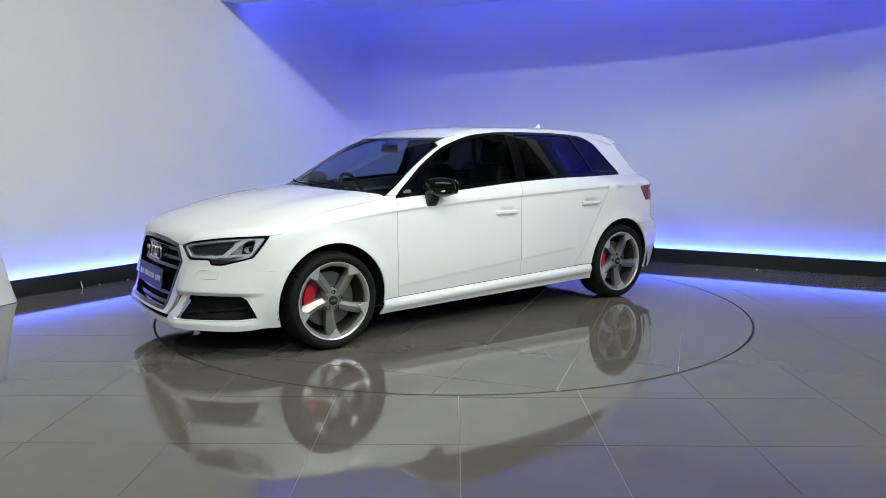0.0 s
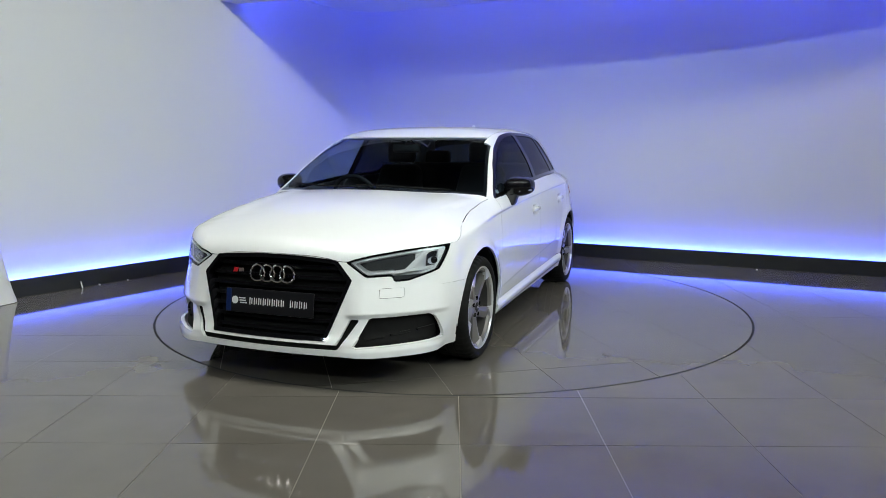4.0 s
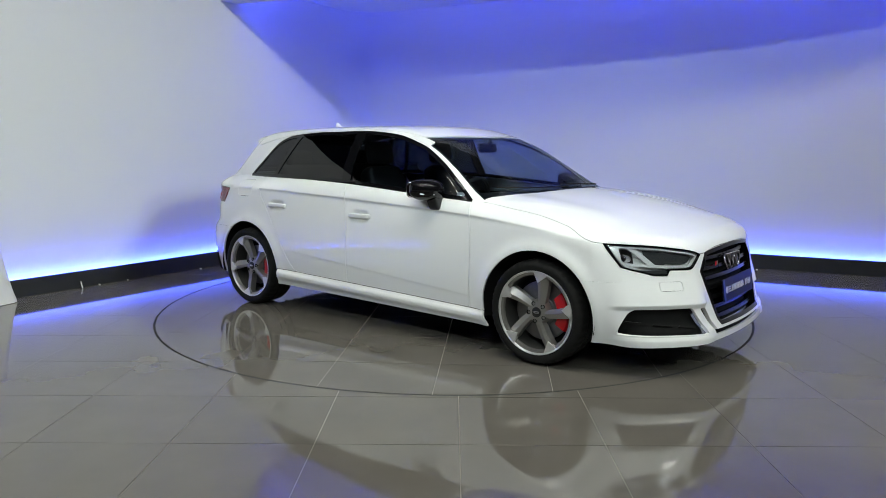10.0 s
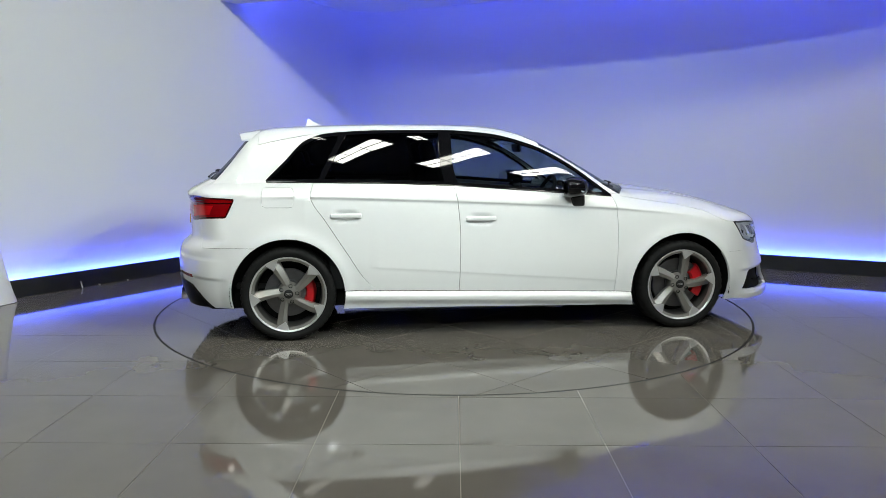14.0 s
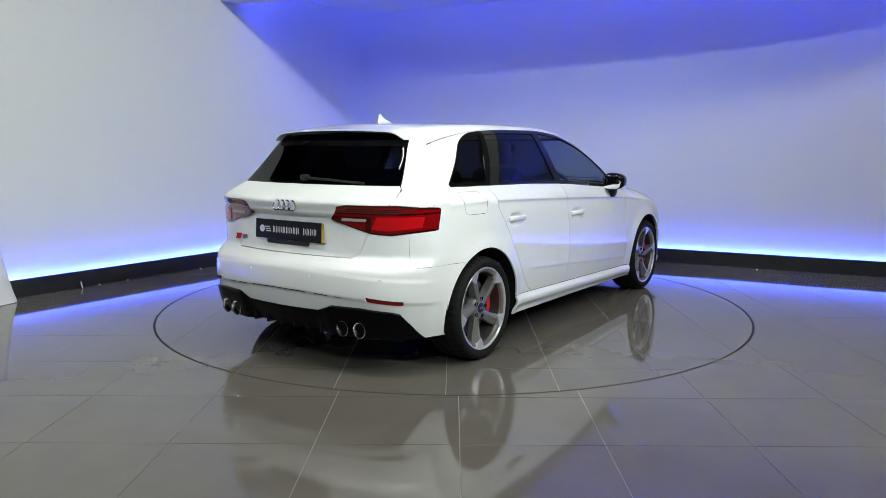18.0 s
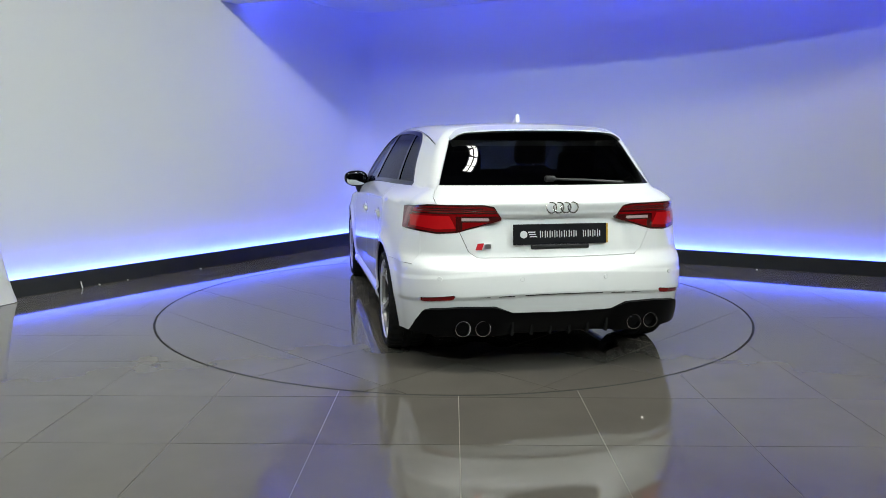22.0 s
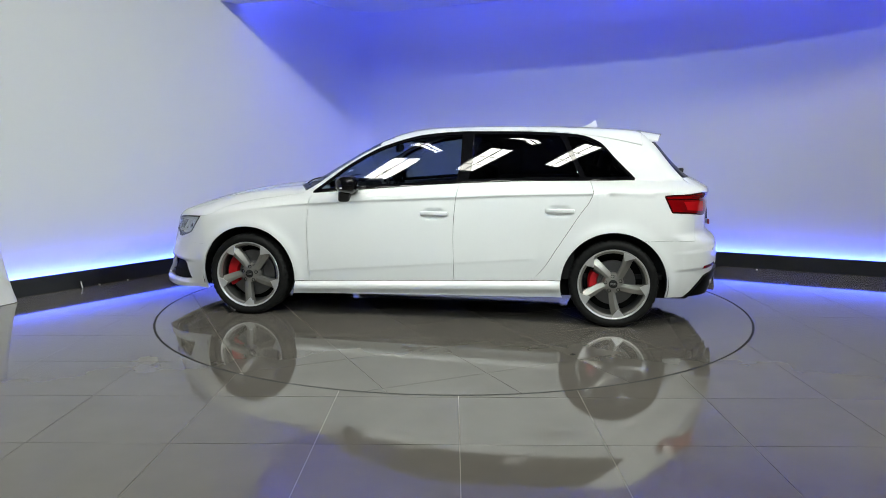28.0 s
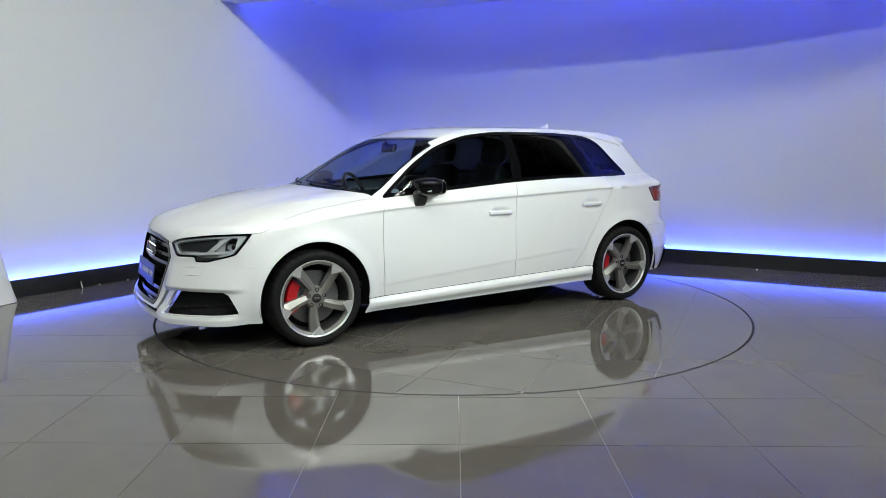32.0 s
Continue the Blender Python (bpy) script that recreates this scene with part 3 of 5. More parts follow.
def in_lamp_rear(p):
    x, y, z = X(p), Y(p), Z(p)
    top = np.interp(y, [0.32, 0.328, 0.366, 0.42, 0.70, 0.74, 0.80, 0.85], [0.852, 0.856, 0.914, 0.924, 0.926, 0.919, 0.904, 0.89])
    bot = np.interp(y, [0.32, 0.328, 0.559, 0.661, 0.75, 0.85], [0.846, 0.842, 0.776, 0.769, 0.781, 0.795])
    front = -1.639 - 0.457 * (0.902 - z)
    return np.minimum(np.minimum(top - z, z - bot), np.minimum(y - 0.325, front - x))


TAILGATE_W = line_of([0.58, 0.642, 0.67, 0.78, 0.94, 0.965, 1.0, 1.022, 1.272, 1.31, 1.35], [0.42, 0.45, 0.495, 0.545, 0.67, 0.672, 0.645, 0.624, 0.522, 0.48, 0.42])


def in_tailgate(p):
    return np.minimum(np.minimum(TAILGATE_W(Z(p)) - Y(p), Z(p) - 0.642), -1.45 - X(p))


def bumper_rear_top(p):
    return np.interp(Y(p), [0, 0.45, 0.52, 1], [0.638, 0.638, 0.602, 0.602])



def rear_drop(p):
    """How far the rear bumper's lines sink towards the car's sides."""
    return 0.07 * np.sin(np.arctan2(p[:, 1], p[:, 0] + 1.25)) ** 2


def in_grille(p):
    """Inside the six-sided grille opening; a distance in metres outside it."""
    y, z = Y(p), Z(p)
    return np.minimum(np.minimum(0.681 - 0.15 * y * y - z, z - 0.265), np.minimum((0.347 - y) * 0.747 + (0.676 - z) * 0.664, (0.447 - y) * 0.939 + (z - 0.567) * 0.345))


def in_fog(p):
    y, z = Y(p), Z(p)
    top, end = 0.379 - z, (X(p) - 1.778 - 0.45 * (z - 0.225)) * 0.9
    return np.minimum(np.minimum(top, z - 0.238 - 0.02 * (y - 0.49)), np.minimum((y - 0.486 - 0.433 * (z - 0.247)) * 0.92, np.minimum(end, (top + end) * 0.7 - 0.012)))


def in_slot(p):
    """The black slot under and beside the grille."""
    y, z = Y(p), Z(p)
    outer, inner = (0.411 + 0.636 * (z - 0.233) - y) * 0.84, (y - 0.393 - 0.479 * (z - 0.25)) * 0.9
    return np.minimum(np.minimum(outer, z - 0.224), np.minimum(0.373 - z, np.maximum(inner, 0.250 - z)))


def in_diffuser(p):
    y, z = Y(p), Z(p)
    top = np.interp(y, [0, 0.28, 0.37, 0.55, 0.70, 0.735, 0.765, 0.80], [0.352, 0.353, 0.389, 0.387, 0.372, 0.360, 0.30, 0.20])
    return np.minimum(top - z, -1.70 - X(p))


def in_reflector(p):
    y, z = Y(p), Z(p)
    return np.minimum(np.minimum(0.452 - 0.13 * (y - 0.575) - z, z - 0.426 + 0.12 * (y - 0.58)), np.minimum(y - 0.575 - 0.6 * (0.452 - z), 0.752 - y))


def rounded_box(u, v, a, b, r):
    qx, qy = np.abs(u) - a + r, np.abs(v) - b + r
    return r - np.hypot(np.maximum(qx, 0), np.maximum(qy, 0)) - np.minimum(np.maximum(qx, qy), 0)


def in_flap(p):
    return rounded_box(X(p) + 1.368, Z(p) - 0.916, 0.098, 0.062, 0.025)


def in_washer(p):
    return rounded_box(Y(p) - 0.625, Z(p) - 0.498, 0.05, 0.024, 0.008)


def hood_rear(p):
    """The bonnet's rear edge: along the windscreen, then down to the shoulder line."""
    return np.where(Y(p) < 0.774, 1.10 - 0.19 * (Y(p) / 0.74) ** 2, 0.892 - 0.6 * (Y(p) - 0.774))


def door_rows(u, v):
    """Rows of a door's net that follow both of its pressed lines."""
    r = v - CREASE(0.0)
    c, low = CREASE(u), DOOR_LINE(u)
    return np.where(r >= 0, c + r, np.where(r >= -0.48, c + r * (c - low) / 0.48, low + r + 0.48))


car = tagged(new("hatchback_car"), "white five-door hatchback with black mirrors and red brake calipers", "car")

both = (("left", 1), ("right", -1))
for word, s in both:
    panel("front_wing", "side", (0.75, 1.83), (CREASE(0.85) - 0.66, CREASE(0.85) + 0.12), [
        lambda p: X(p) - DOOR_F(Z(p)) - G, lambda p: np.where(X(p) < hood_rear(p), SEAM - 0.001, bonnet_line(p) - 0.0012) - Z(p), lambda p: np.maximum(Y(p) - SCREEN_W(Z(p)) - 0.001, X(p) - hood_rear(p)), arch, lambda p: -in_lamp_front(p) - G,
        lambda p: np.maximum(Z(p) - 0.522 - GB, 1.45 - X(p)), lambda p: Z(p) - np.where(X(p) < 1.2, SILL(X(p)) + G, 0), lambda p: 1.80 - X(p)], WHITE_PAINT, car, side=s, step=0.011999, warp=lambda u, v: v + CREASE(u) - CREASE(0.85))
    panel("wing_lining", "nose", (radians(15), radians(92)), (0.5, 0.86), [arch, lambda p: -in_lamp_front(p) - 0.002, lambda p: X(p) - 1.42, lambda p: Y(p) - 0.4, lambda p: 1.99 - X(p)], WHITE_PAINT, car, c=1.25, level=-0.010, depth=0, side=s)
    panel("front_door", "side", (-0.3, 0.9), (CREASE(0.0) - 0.66, CREASE(0.0) + 0.18), [
        lambda p: DOOR_F(Z(p)) - X(p) - G, lambda p: X(p) - DOOR_M(Z(p)) - G, lambda p: BELT(X(p)) - 0.004 - Z(p), lambda p: Z(p) - SILL(X(p)) - G], WHITE_PAINT, car, side=s, step=0.009999, warp=door_rows)
    panel("rear_door", "side", (-1.2, -0.18), (CREASE(0.0) - 0.66, CREASE(0.0) + 0.18), [
        lambda p: DOOR_M(Z(p)) - X(p) - G, lambda p: X(p) - DOOR_R(Z(p)) - G, lambda p: BELT(X(p)) - 0.004 - Z(p), lambda p: Z(p) - SILL(X(p)) - G], WHITE_PAINT, car, side=s, step=0.009999, warp=door_rows)
    flap = [(lambda p: -in_flap(p) - 0.0012)] if s < 0 else []
    panel("body_side", "long", (-2.06, 1.12), (radians(-27), radians(80)), [
        lambda p: beside_screen(p) - G, lambda p: -in_dlo(p) - 0.001, lambda p: -in_doors(p) - G, arch, lambda p: -in_lamp_rear(p) - G, lambda p: -in_tailgate(p) - G,
        lambda p: np.maximum(Z(p) - 0.602 - GB, X(p) + 1.45), lambda p: np.maximum(DOOR_F(Z(p)) - X(p) - G, Z(p) - SEAM - 0.001), lambda p: np.maximum(hood_rear(p) - X(p) - G, Z(p) - 0.935), lambda p: Z(p) - SILL(X(p)) - G,
        lambda p: Z(p) - np.where(X(p) > -0.74, BELT(X(p)) - 0.05, 0), lambda p: np.maximum(X(p) + 1.85, Z(p) - 0.88)] + flap,
        WHITE_PAINT, car, c=0.62, side=s, step=0.018, one="front_pillar")
    if s < 0:
        panel("fuel_flap", "side", (-1.5, -1.2), (0.83, 1.0), [lambda p: in_flap(p) - 0.0012], WHITE_PAINT, car, side=s, step=0.012)
    panel("sill", "side", (-1.0, 1.0), (0.1515, 0.3015), [
        lambda p: SILL(X(p)) - G - Z(p), lambda p: Z(p) - 0.185 + 0.016 * X(p), lambda p: arch(p, 0.36)], WHITE_PAINT, car, side=s, step=0.00999, warp=lambda u, v: v + SILL(u) - SILL(0.0),
        shape=lambda p, n: p + np.array([0, 1, 0]) * np.interp(SILL(p[:, 0]) - p[:, 2], [0, 0.008, 0.028, 0.058, 0.068, 0.09], [0, 0.002, 0.026, 0.030, 0.022, 0.010])[:, None] * np.clip((1.02 - np.abs(p[:, :1])) / 0.12, 0.35, 1))
    panel("window_surround", "side", (-1.5, 0.9), (0.85, 1.37), [lambda p: in_dlo(p), lambda p: np.maximum(0.022 - in_dlo(p), np.maximum(0.042 - np.abs(X(p) - DOOR_M(Z(p)) + 0.012), 0.02 - np.abs(X(p) + 1.10 - 0.5 * (Z(p) - 1.02))))], GLOSS_BLACK, car, level=0.0, depth=0.01, side=s, step=0.013, label="gloss black window surround")
    panel("front_window", "side", (-0.3, 0.9), (0.85, 1.37), [lambda p: in_dlo(p) - 0.018, lambda p: X(p) - DOOR_M(Z(p)) - 0.027], FRONT_GLASS, car, level=-0.005, depth=0, side=s, label="lightly tinted front door window")
    panel("rear_window", "side", (-1.3, -0.2), (0.85, 1.37), [lambda p: in_dlo(p) - 0.018, lambda p: DOOR_M(Z(p)) - 0.05 - X(p), lambda p: X(p) + 1.10 - 0.5 * (Z(p) - 1.02) - 0.018], DARK_GLASS, car, level=-0.005, depth=0, side=s, label="dark privacy glass of the rear door")
    panel("quarter_window", "side", (-1.5, -0.8), (0.85, 1.37), [lambda p: in_dlo(p) - 0.018, lambda p: -(X(p) + 1.10 - 0.5 * (Z(p) - 1.02)) - 0.018], DARK_GLASS, car, level=-0.005, depth=0, side=s, label="dark rear quarter window")

for word, s in both:
    panel("scuttle", "long", (0.7, 1.3), (radians(20), radians(60)), [lambda p: Y(p) - SCREEN_W(Z(p)) - 0.004, lambda p: Z(p) - 0.80, lambda p: 0.955 - Z(p), lambda p: 1.02 - X(p)], WHITE_PAINT, car, c=0.36, level=-0.008, depth=0, side=s)
COWL = lambda p: 1.10 - 0.19 * (Y(p) / 0.74) ** 2
panel("bonnet", "long", (0.80, 2.15), (radians(14), radians(166)), [lambda p: X(p) - hood_rear(p) - 0.5 * G, lambda p: Z(p) - bonnet_line(p) - 0.0012], WHITE_PAINT, car, c=0.40, step=0.018)
panel("roof", "long", (-1.75, 0.45), (radians(20), radians(160)), [lambda p: 0.59 - G - Y(p), lambda p: 0.385 - 0.19 * (Y(p) / 0.74) ** 2 - X(p), lambda p: X(p) + 1.50], WHITE_PAINT, car, c=0.7)
panel("windscreen", "top", (0.1, 1.2), (-0.8, 0.8), [lambda p: SCREEN_W(Z(p)) - G - Y(p), lambda p: X(p) - 0.39 + 0.19 * (Y(p) / 0.74) ** 2, lambda p: COWL(p) - 0.012 - X(p)], CLEAR_GLASS, car, level=-0.004, depth=0, label="clear windscreen")
panel("screen_border", "top", (0.1, 1.2), (-0.8, 0.8), [lambda p: SCREEN_W(Z(p)) - G - Y(p), lambda p: X(p) - 0.39 + 0.19 * (Y(p) / 0.74) ** 2, lambda p: COWL(p) - 0.002 - X(p),
    lambda p: np.maximum(np.maximum(X(p) - COWL(p) + 0.06, Y(p) - SCREEN_W(Z(p)) + 0.022), 0.425 - 0.19 * (Y(p) / 0.74) ** 2 - X(p))], SATIN_BLACK, car, level=-0.008, depth=0, label="black printed border of the windscreen")
panel("tailgate", "rear", (-0.75, 0.75), (0.616, 1.358), [lambda p: TAILGATE_W(Z(p)) - G - Y(p), lambda p: Z(p) - 0.642 - G, lambda p: -in_lamp_rear(p) - G, lambda p: 1.022 - Z(p)], WHITE_PAINT, car, step=0.013999,
    shape=lambda p, n: p + np.array([1, 0, 0]) * (0.024 * np.clip((0.868 - p[:, 2]) / 0.014, 0, 1) * np.clip((p[:, 2] - 0.66) / 0.2, 0, 1) * np.clip((0.44 - np.abs(p[:, 1])) / 0.06, 0, 1))[:, None])
panel("rear_screen", "rear", (-0.7, 0.7), (1.0, 1.36), [lambda p: TAILGATE_W(Z(p)) - 0.004 - Y(p), lambda p: Z(p) - 1.022 - G, lambda p: 1.34 - Z(p)], DARK_GLASS, car, level=-0.003, depth=0.004, label="dark rear screen")
BUMPER_BITS = [lambda p: -in_grille(p), lambda p: -in_fog(p), lambda p: -in_slot(p)]
panel("front_bumper", "nose", (radians(-100), radians(100)), (0.12983, 0.7235), [
    arch, lambda p: X(p) - 1.5, lambda p: np.maximum(0.522 - GB - Z(p), X(p) - 1.80), lambda p: -in_lamp_front(p) - G,
    lambda p: HOOD_FRONT(Y(p)) - G - Z(p), lambda p: -in_washer(p) - 0.001, lambda p: Z(p) - np.interp(Y(p), [0, 0.48, 0.56, 1], [0.194, 0.192, 0.186, 0.180])] + BUMPER_BITS, WHITE_PAINT, car, c=1.25, step=0.011416, depth=0.02,
    shape=lambda p, n: p + n * ((0.008 * np.clip((0.2326 - p[:, 2]) / 0.011, 0, 1) * np.clip((np.abs(p[:, 1]) - 0.40) / 0.06, 0.3, 1)
        + 0.016 * np.clip((p[:, 2] - 0.381) / 0.011, 0, 1) * np.clip((0.54 - p[:, 2]) / 0.16, 0, 1) * np.clip((np.abs(p[:, 1]) - 0.42) / 0.04, 0, 1)) * np.clip((p[:, 0] - 1.74) / 0.09, 0, 1))[:, None])
for word, s in both:
    panel("washer_cover", "nose", (radians(20), radians(60)), (0.46, 0.54), [lambda p: in_washer(p) - 0.001], WHITE_PAINT, car, c=1.25, step=0.01, side=s,
        shape=lambda p, n: p + n * (0.012 * np.clip((0.52 - p[:, 2]) / 0.08, 0, 1))[:, None])
panel("rear_bumper", "nose", (radians(78), radians(282)), (0.1925, 0.85875), [
    arch, lambda p: -1.5 - X(p), lambda p: np.maximum(bumper_rear_top(p) - GB - Z(p), -1.851 - X(p)), lambda p: -in_tailgate(p) - G, lambda p: -in_lamp_rear(p) - G, lambda p: Z(p) - 0.215, lambda p: -in_diffuser(p) - 0.001, lambda p: -in_reflector(p) - 0.001,
    lambda p: 0.86 - Z(p)], WHITE_PAINT, car, c=-1.25, step=0.010249, warp=lambda u, v: v - 0.07 * np.sin(u) ** 2 * np.clip((0.75 - v) / 0.15, 0, 1),
    shape=lambda p, n: p + n * ((0.004 * np.clip((0.582 - rear_drop(p) - p[:, 2]) / 0.010, 0, 1) - 0.008 * np.clip((0.459 - rear_drop(p) - p[:, 2]) / 0.010, 0, 1)) * np.clip((-1.68 - p[:, 0]) / 0.12, 0, 1))[:, None])
panel("rear_diffuser", "nose", (radians(90), radians(270)), (0.19, 0.45), [arch, lambda p: in_diffuser(p) - 0.001, lambda p: Z(p) - 0.225], DIFFUSER_BLACK, car, c=-1.25, step=0.018, depth=0.04, label="gloss black rear diffuser",
    shape=lambda p, n: p + n * (0.012 * np.clip((np.abs(p[:, 1]) - 0.30) / 0.05, 0, 1) - 0.02 * np.clip((0.34 - p[:, 2]) / 0.1, 0, 1) * np.clip((0.30 - np.abs(p[:, 1])) / 0.04, 0, 1))[:, None])
# black strip that draws the shade line under the bumper's ledge
panel("bumper_shade_line", "nose", (radians(140), radians(220)), (0.44, 0.48), [lambda p: 0.0022 - np.abs(Z(p) - 0.4555 + rear_drop(p)), lambda p: 0.565 - Y(p)], SATIN_BLACK, car, c=-1.25, level=0.0042, depth=0.004, step=0.006, label="thin black strip for the shade line across the rear bumper")
for word, s in both:
    panel("reflector", "nose", (radians(90), radians(180)), (0.41, 0.49), [lambda p: in_reflector(p) - 0.002], LAMP_RED, car, c=-1.25, step=0.01, side=s, label="slim red rear reflector")


# ---------------------------------------------------------------- lamps, grille and badges
def offset(k):
    return lambda p, n: p + n * k


for word, s in both:
    lamp = new("headlamp")
    lamp.parent = car
    tagged(lamp, "clear headlamp with grey inside and pale light guides")
    span = dict(kind="nose", u=(radians(8), radians(95)), v=(0.52, 0.73), parent=lamp, c=1.25, side=s)

    def bit(name, clips, mat, level, depth=0.006, step=0.008, label=""):
        return panel(name, span["kind"], span["u"], span["v"], clips, mat, lamp, c=1.25, side=s, level=level, depth=depth, step=step, label=label)

    bit("bowl", [in_lamp_front], LAMP_GREY, -0.035, 0.0, 0.015)
    bit("lens_cell", [lambda p: in_lamp_front(p) - 0.030, lambda p: Y(p) - 0.455, lambda p: 0.700 - Y(p), lambda p: Z(p) - 0.603], LAMP_DARK, -0.026, 0.01, label="dark lens cells")
    bit("rim", [in_lamp_front, lambda p: 0.009 - in_lamp_front(p)], GLOSS_BLACK, -0.001, 0.03)
    bit("light_guide", [lambda p: in_lamp_front(p) - 0.012, lambda p: 0.022 + 0.02 * (Y(p) > 0.79) - in_lamp_front(p), lambda p: Z(p) - np.where(Y(p) > 0.62, 0.588, 0)], LAMP_SILVER, -0.010, 0.012, label="pale light guide")
    bit("light_guide", [lambda p: in_lamp_front(p) - 0.016, lambda p: 0.008 - np.abs(Z(p) - 0.592 - 0.10 * (Y(p) - 0.55)), lambda p: Y(p) - 0.52, lambda p: 0.80 - Y(p)], LAMP_SILVER, -0.012, 0.01)
    bit("light_guide", [lambda p: in_lamp_front(p) - 0.016, lambda p: 0.011 - np.abs((Z(p) - 0.612) * 0.6 - (Y(p) - 0.684) * 0.8), lambda p: Z(p) - 0.605], LAMP_SILVER, -0.014, 0.01)
    bit("reflector_shell", [lambda p: in_lamp_front(p) - 0.018, lambda p: Y(p) - 0.745, lambda p: np.hypot(Y(p) - 0.772, Z(p) - 0.645) - 0.020, lambda p: 0.80 - Y(p), lambda p: 0.013 - np.abs(np.hypot(Y(p) - 0.772, Z(p) - 0.645) - 0.034)], CHROME, -0.020, 0.01)
    bit("blinker", [lambda p: in_lamp_front(p) - 0.008, lambda p: 0.583 - Z(p)], LAMP_DARK, -0.010, 0.01)
    for cy, cz, r in ((0.772, 0.645, 0.019),):
        bm = bmesh.new()
        bmesh.ops.create_uvsphere(bm, u_segments=20, v_segments=12, radius=r)
        P = meet(*rays("front", np.array([cy]), np.array([cz])), -0.03)[0]
        bmesh.ops.translate(bm, vec=(P[0], s * cy, cz), verts=bm.verts)
        smooth(part("projector_lens", bm, GLOSS_BLACK, lamp, "round projector lens"))
    bit("cover", [in_lamp_front], LENS_GLASS, 0.0, 0.0, 0.015, "clear lamp cover")

    tail = new("tail_lamp")
    tail.parent = car
    tagged(tail, "red tail lamp with a clear strip")

    def tbit(name, clips, mat, level, depth=0.006, step=0.008, label=""):
        return panel(name, "nose", (radians(80), radians(180)), (0.76, 0.96), clips, mat, tail, c=-1.25, side=s, level=level, depth=depth, step=step, label=label)

    tbit("housing", [in_lamp_rear], LAMP_DEEP, 0.002, 0.03, 0.015)
    tbit("upper_lens", [lambda p: in_lamp_rear(p) - 0.008, lambda p: Z(p) - 0.884], LAMP_RED, 0.005, 0.006)
    tbit("lower_lens", [lambda p: in_lamp_rear(p) - 0.010, lambda p: 0.876 - Z(p), lambda p: np.maximum(Y(p) - 0.565, Z(p) - 0.864)], LAMP_RED, 0.005, 0.006)
    for zz in (0.893, 0.904):
        tbit("lens_line", [lambda p: in_lamp_rear(p) - 0.012, lambda p, zz=zz: 0.0022 - np.abs(Z(p) - zz - 0.01 * (Y(p) - 0.5)), lambda p: Y(p) - 0.36], LAMP_DEEP, 0.0062, 0.004, 0.006)
    tbit("lens_block", [lambda p: in_lamp_rear(p) - 0.024, lambda p: 0.866 - Z(p), lambda p: Y(p) - 0.575 - 0.5 * (Z(p) - 0.82), lambda p: 0.785 - Y(p)], LAMP_BRIGHT, 0.0068, 0.004, label="bright red light block")
    tbit("inner_lens", [lambda p: in_lamp_rear(p) - 0.008, lambda p: 0.832 - Z(p), lambda p: 0.53 - Y(p)], LAMP_RED, 0.005, 0.006)
    tbit("clear_strip", [lambda p: 0.008 - np.abs(Z(p) - 0.847), lambda p: in_lamp_rear(p) - 0.004, lambda p: 0.535 - Y(p), lambda p: Y(p) - 0.40 + 1.5 * (0.01 - np.abs(Z(p) - 0.847))], LAMP_CLEAR, 0.006, 0.006, label="clear reversing light strip")

# grille
grille = new("grille")
grille.parent = car
tagged(grille, "gloss black six-sided grille with horizontal slats")


def gbit(name, clips, mat, level, depth, step=0.012, parent=None, label=""):
    return panel(name, "front", (-0.5, 0.5), (0.26, 0.72), clips, mat, parent or grille, level=level, depth=depth, step=step, label=label)


gbit("backing", [lambda p: in_grille(p) + 0.01], MATT_BLACK, -0.06, 0.0, 0.03)
gbit("frame", [in_grille, lambda p: 0.020 - in_grille(p)], GLOSS_BLACK, 0.004, 0.06)
for k in range(7):
    zz = 0.302 + k * 0.053
    gbit("slat", [lambda p, zz=zz: 0.010 - np.abs(Z(p) - zz), lambda p: in_grille(p) - 0.012], SLAT_BLACK, -0.02, 0.03, 0.009)
for word, s in both:
    panel("fog_mesh", "nose", (radians(10), radians(78)), (0.17, 0.44), [lambda p: in_fog(p) + 0.012], MATT_BLACK, car, c=1.25, level=-0.05, depth=0, side=s, label="black fog intake mesh")
    for zz in (0.285,):
        panel("intake_slat", "nose", (radians(10), radians(78)), (0.17, 0.44), [lambda p, zz=zz: 0.005 - np.abs(Z(p) - zz - 0.12 * (Y(p) - 0.6)), lambda p: in_fog(p) - 0.003], MATT_BLACK, car, c=1.25, level=-0.032, depth=0.012, side=s, step=0.012)
panel("lower_slot", "front", (-0.52, 0.52), (0.2, 0.45), [lambda p: in_slot(p) + 0.012], MATT_BLACK, car, level=-0.03, depth=0, step=0.012, label="black slot under the grille")

# four parking sensors in the rear bumper
for y in (-0.66, -0.235, 0.235, 0.66):
    panel("parking_sensor", "rear", (y - 0.02, y + 0.02), (0.515, 0.56), [lambda p, y=y: 0.0115 - np.hypot(p[:, 1] - y, p[:, 2] - 0.538)], SENSOR_GREY, car, level=0.0095, depth=0.006, step=0.004)
    panel("sensor_cap", "rear", (y - 0.02, y + 0.02), (0.515, 0.56), [lambda p, y=y: 0.0095 - np.hypot(p[:, 1] - y, p[:, 2] - 0.538)], WHITE_PAINT, car, level=0.0103, depth=0.006, step=0.004)


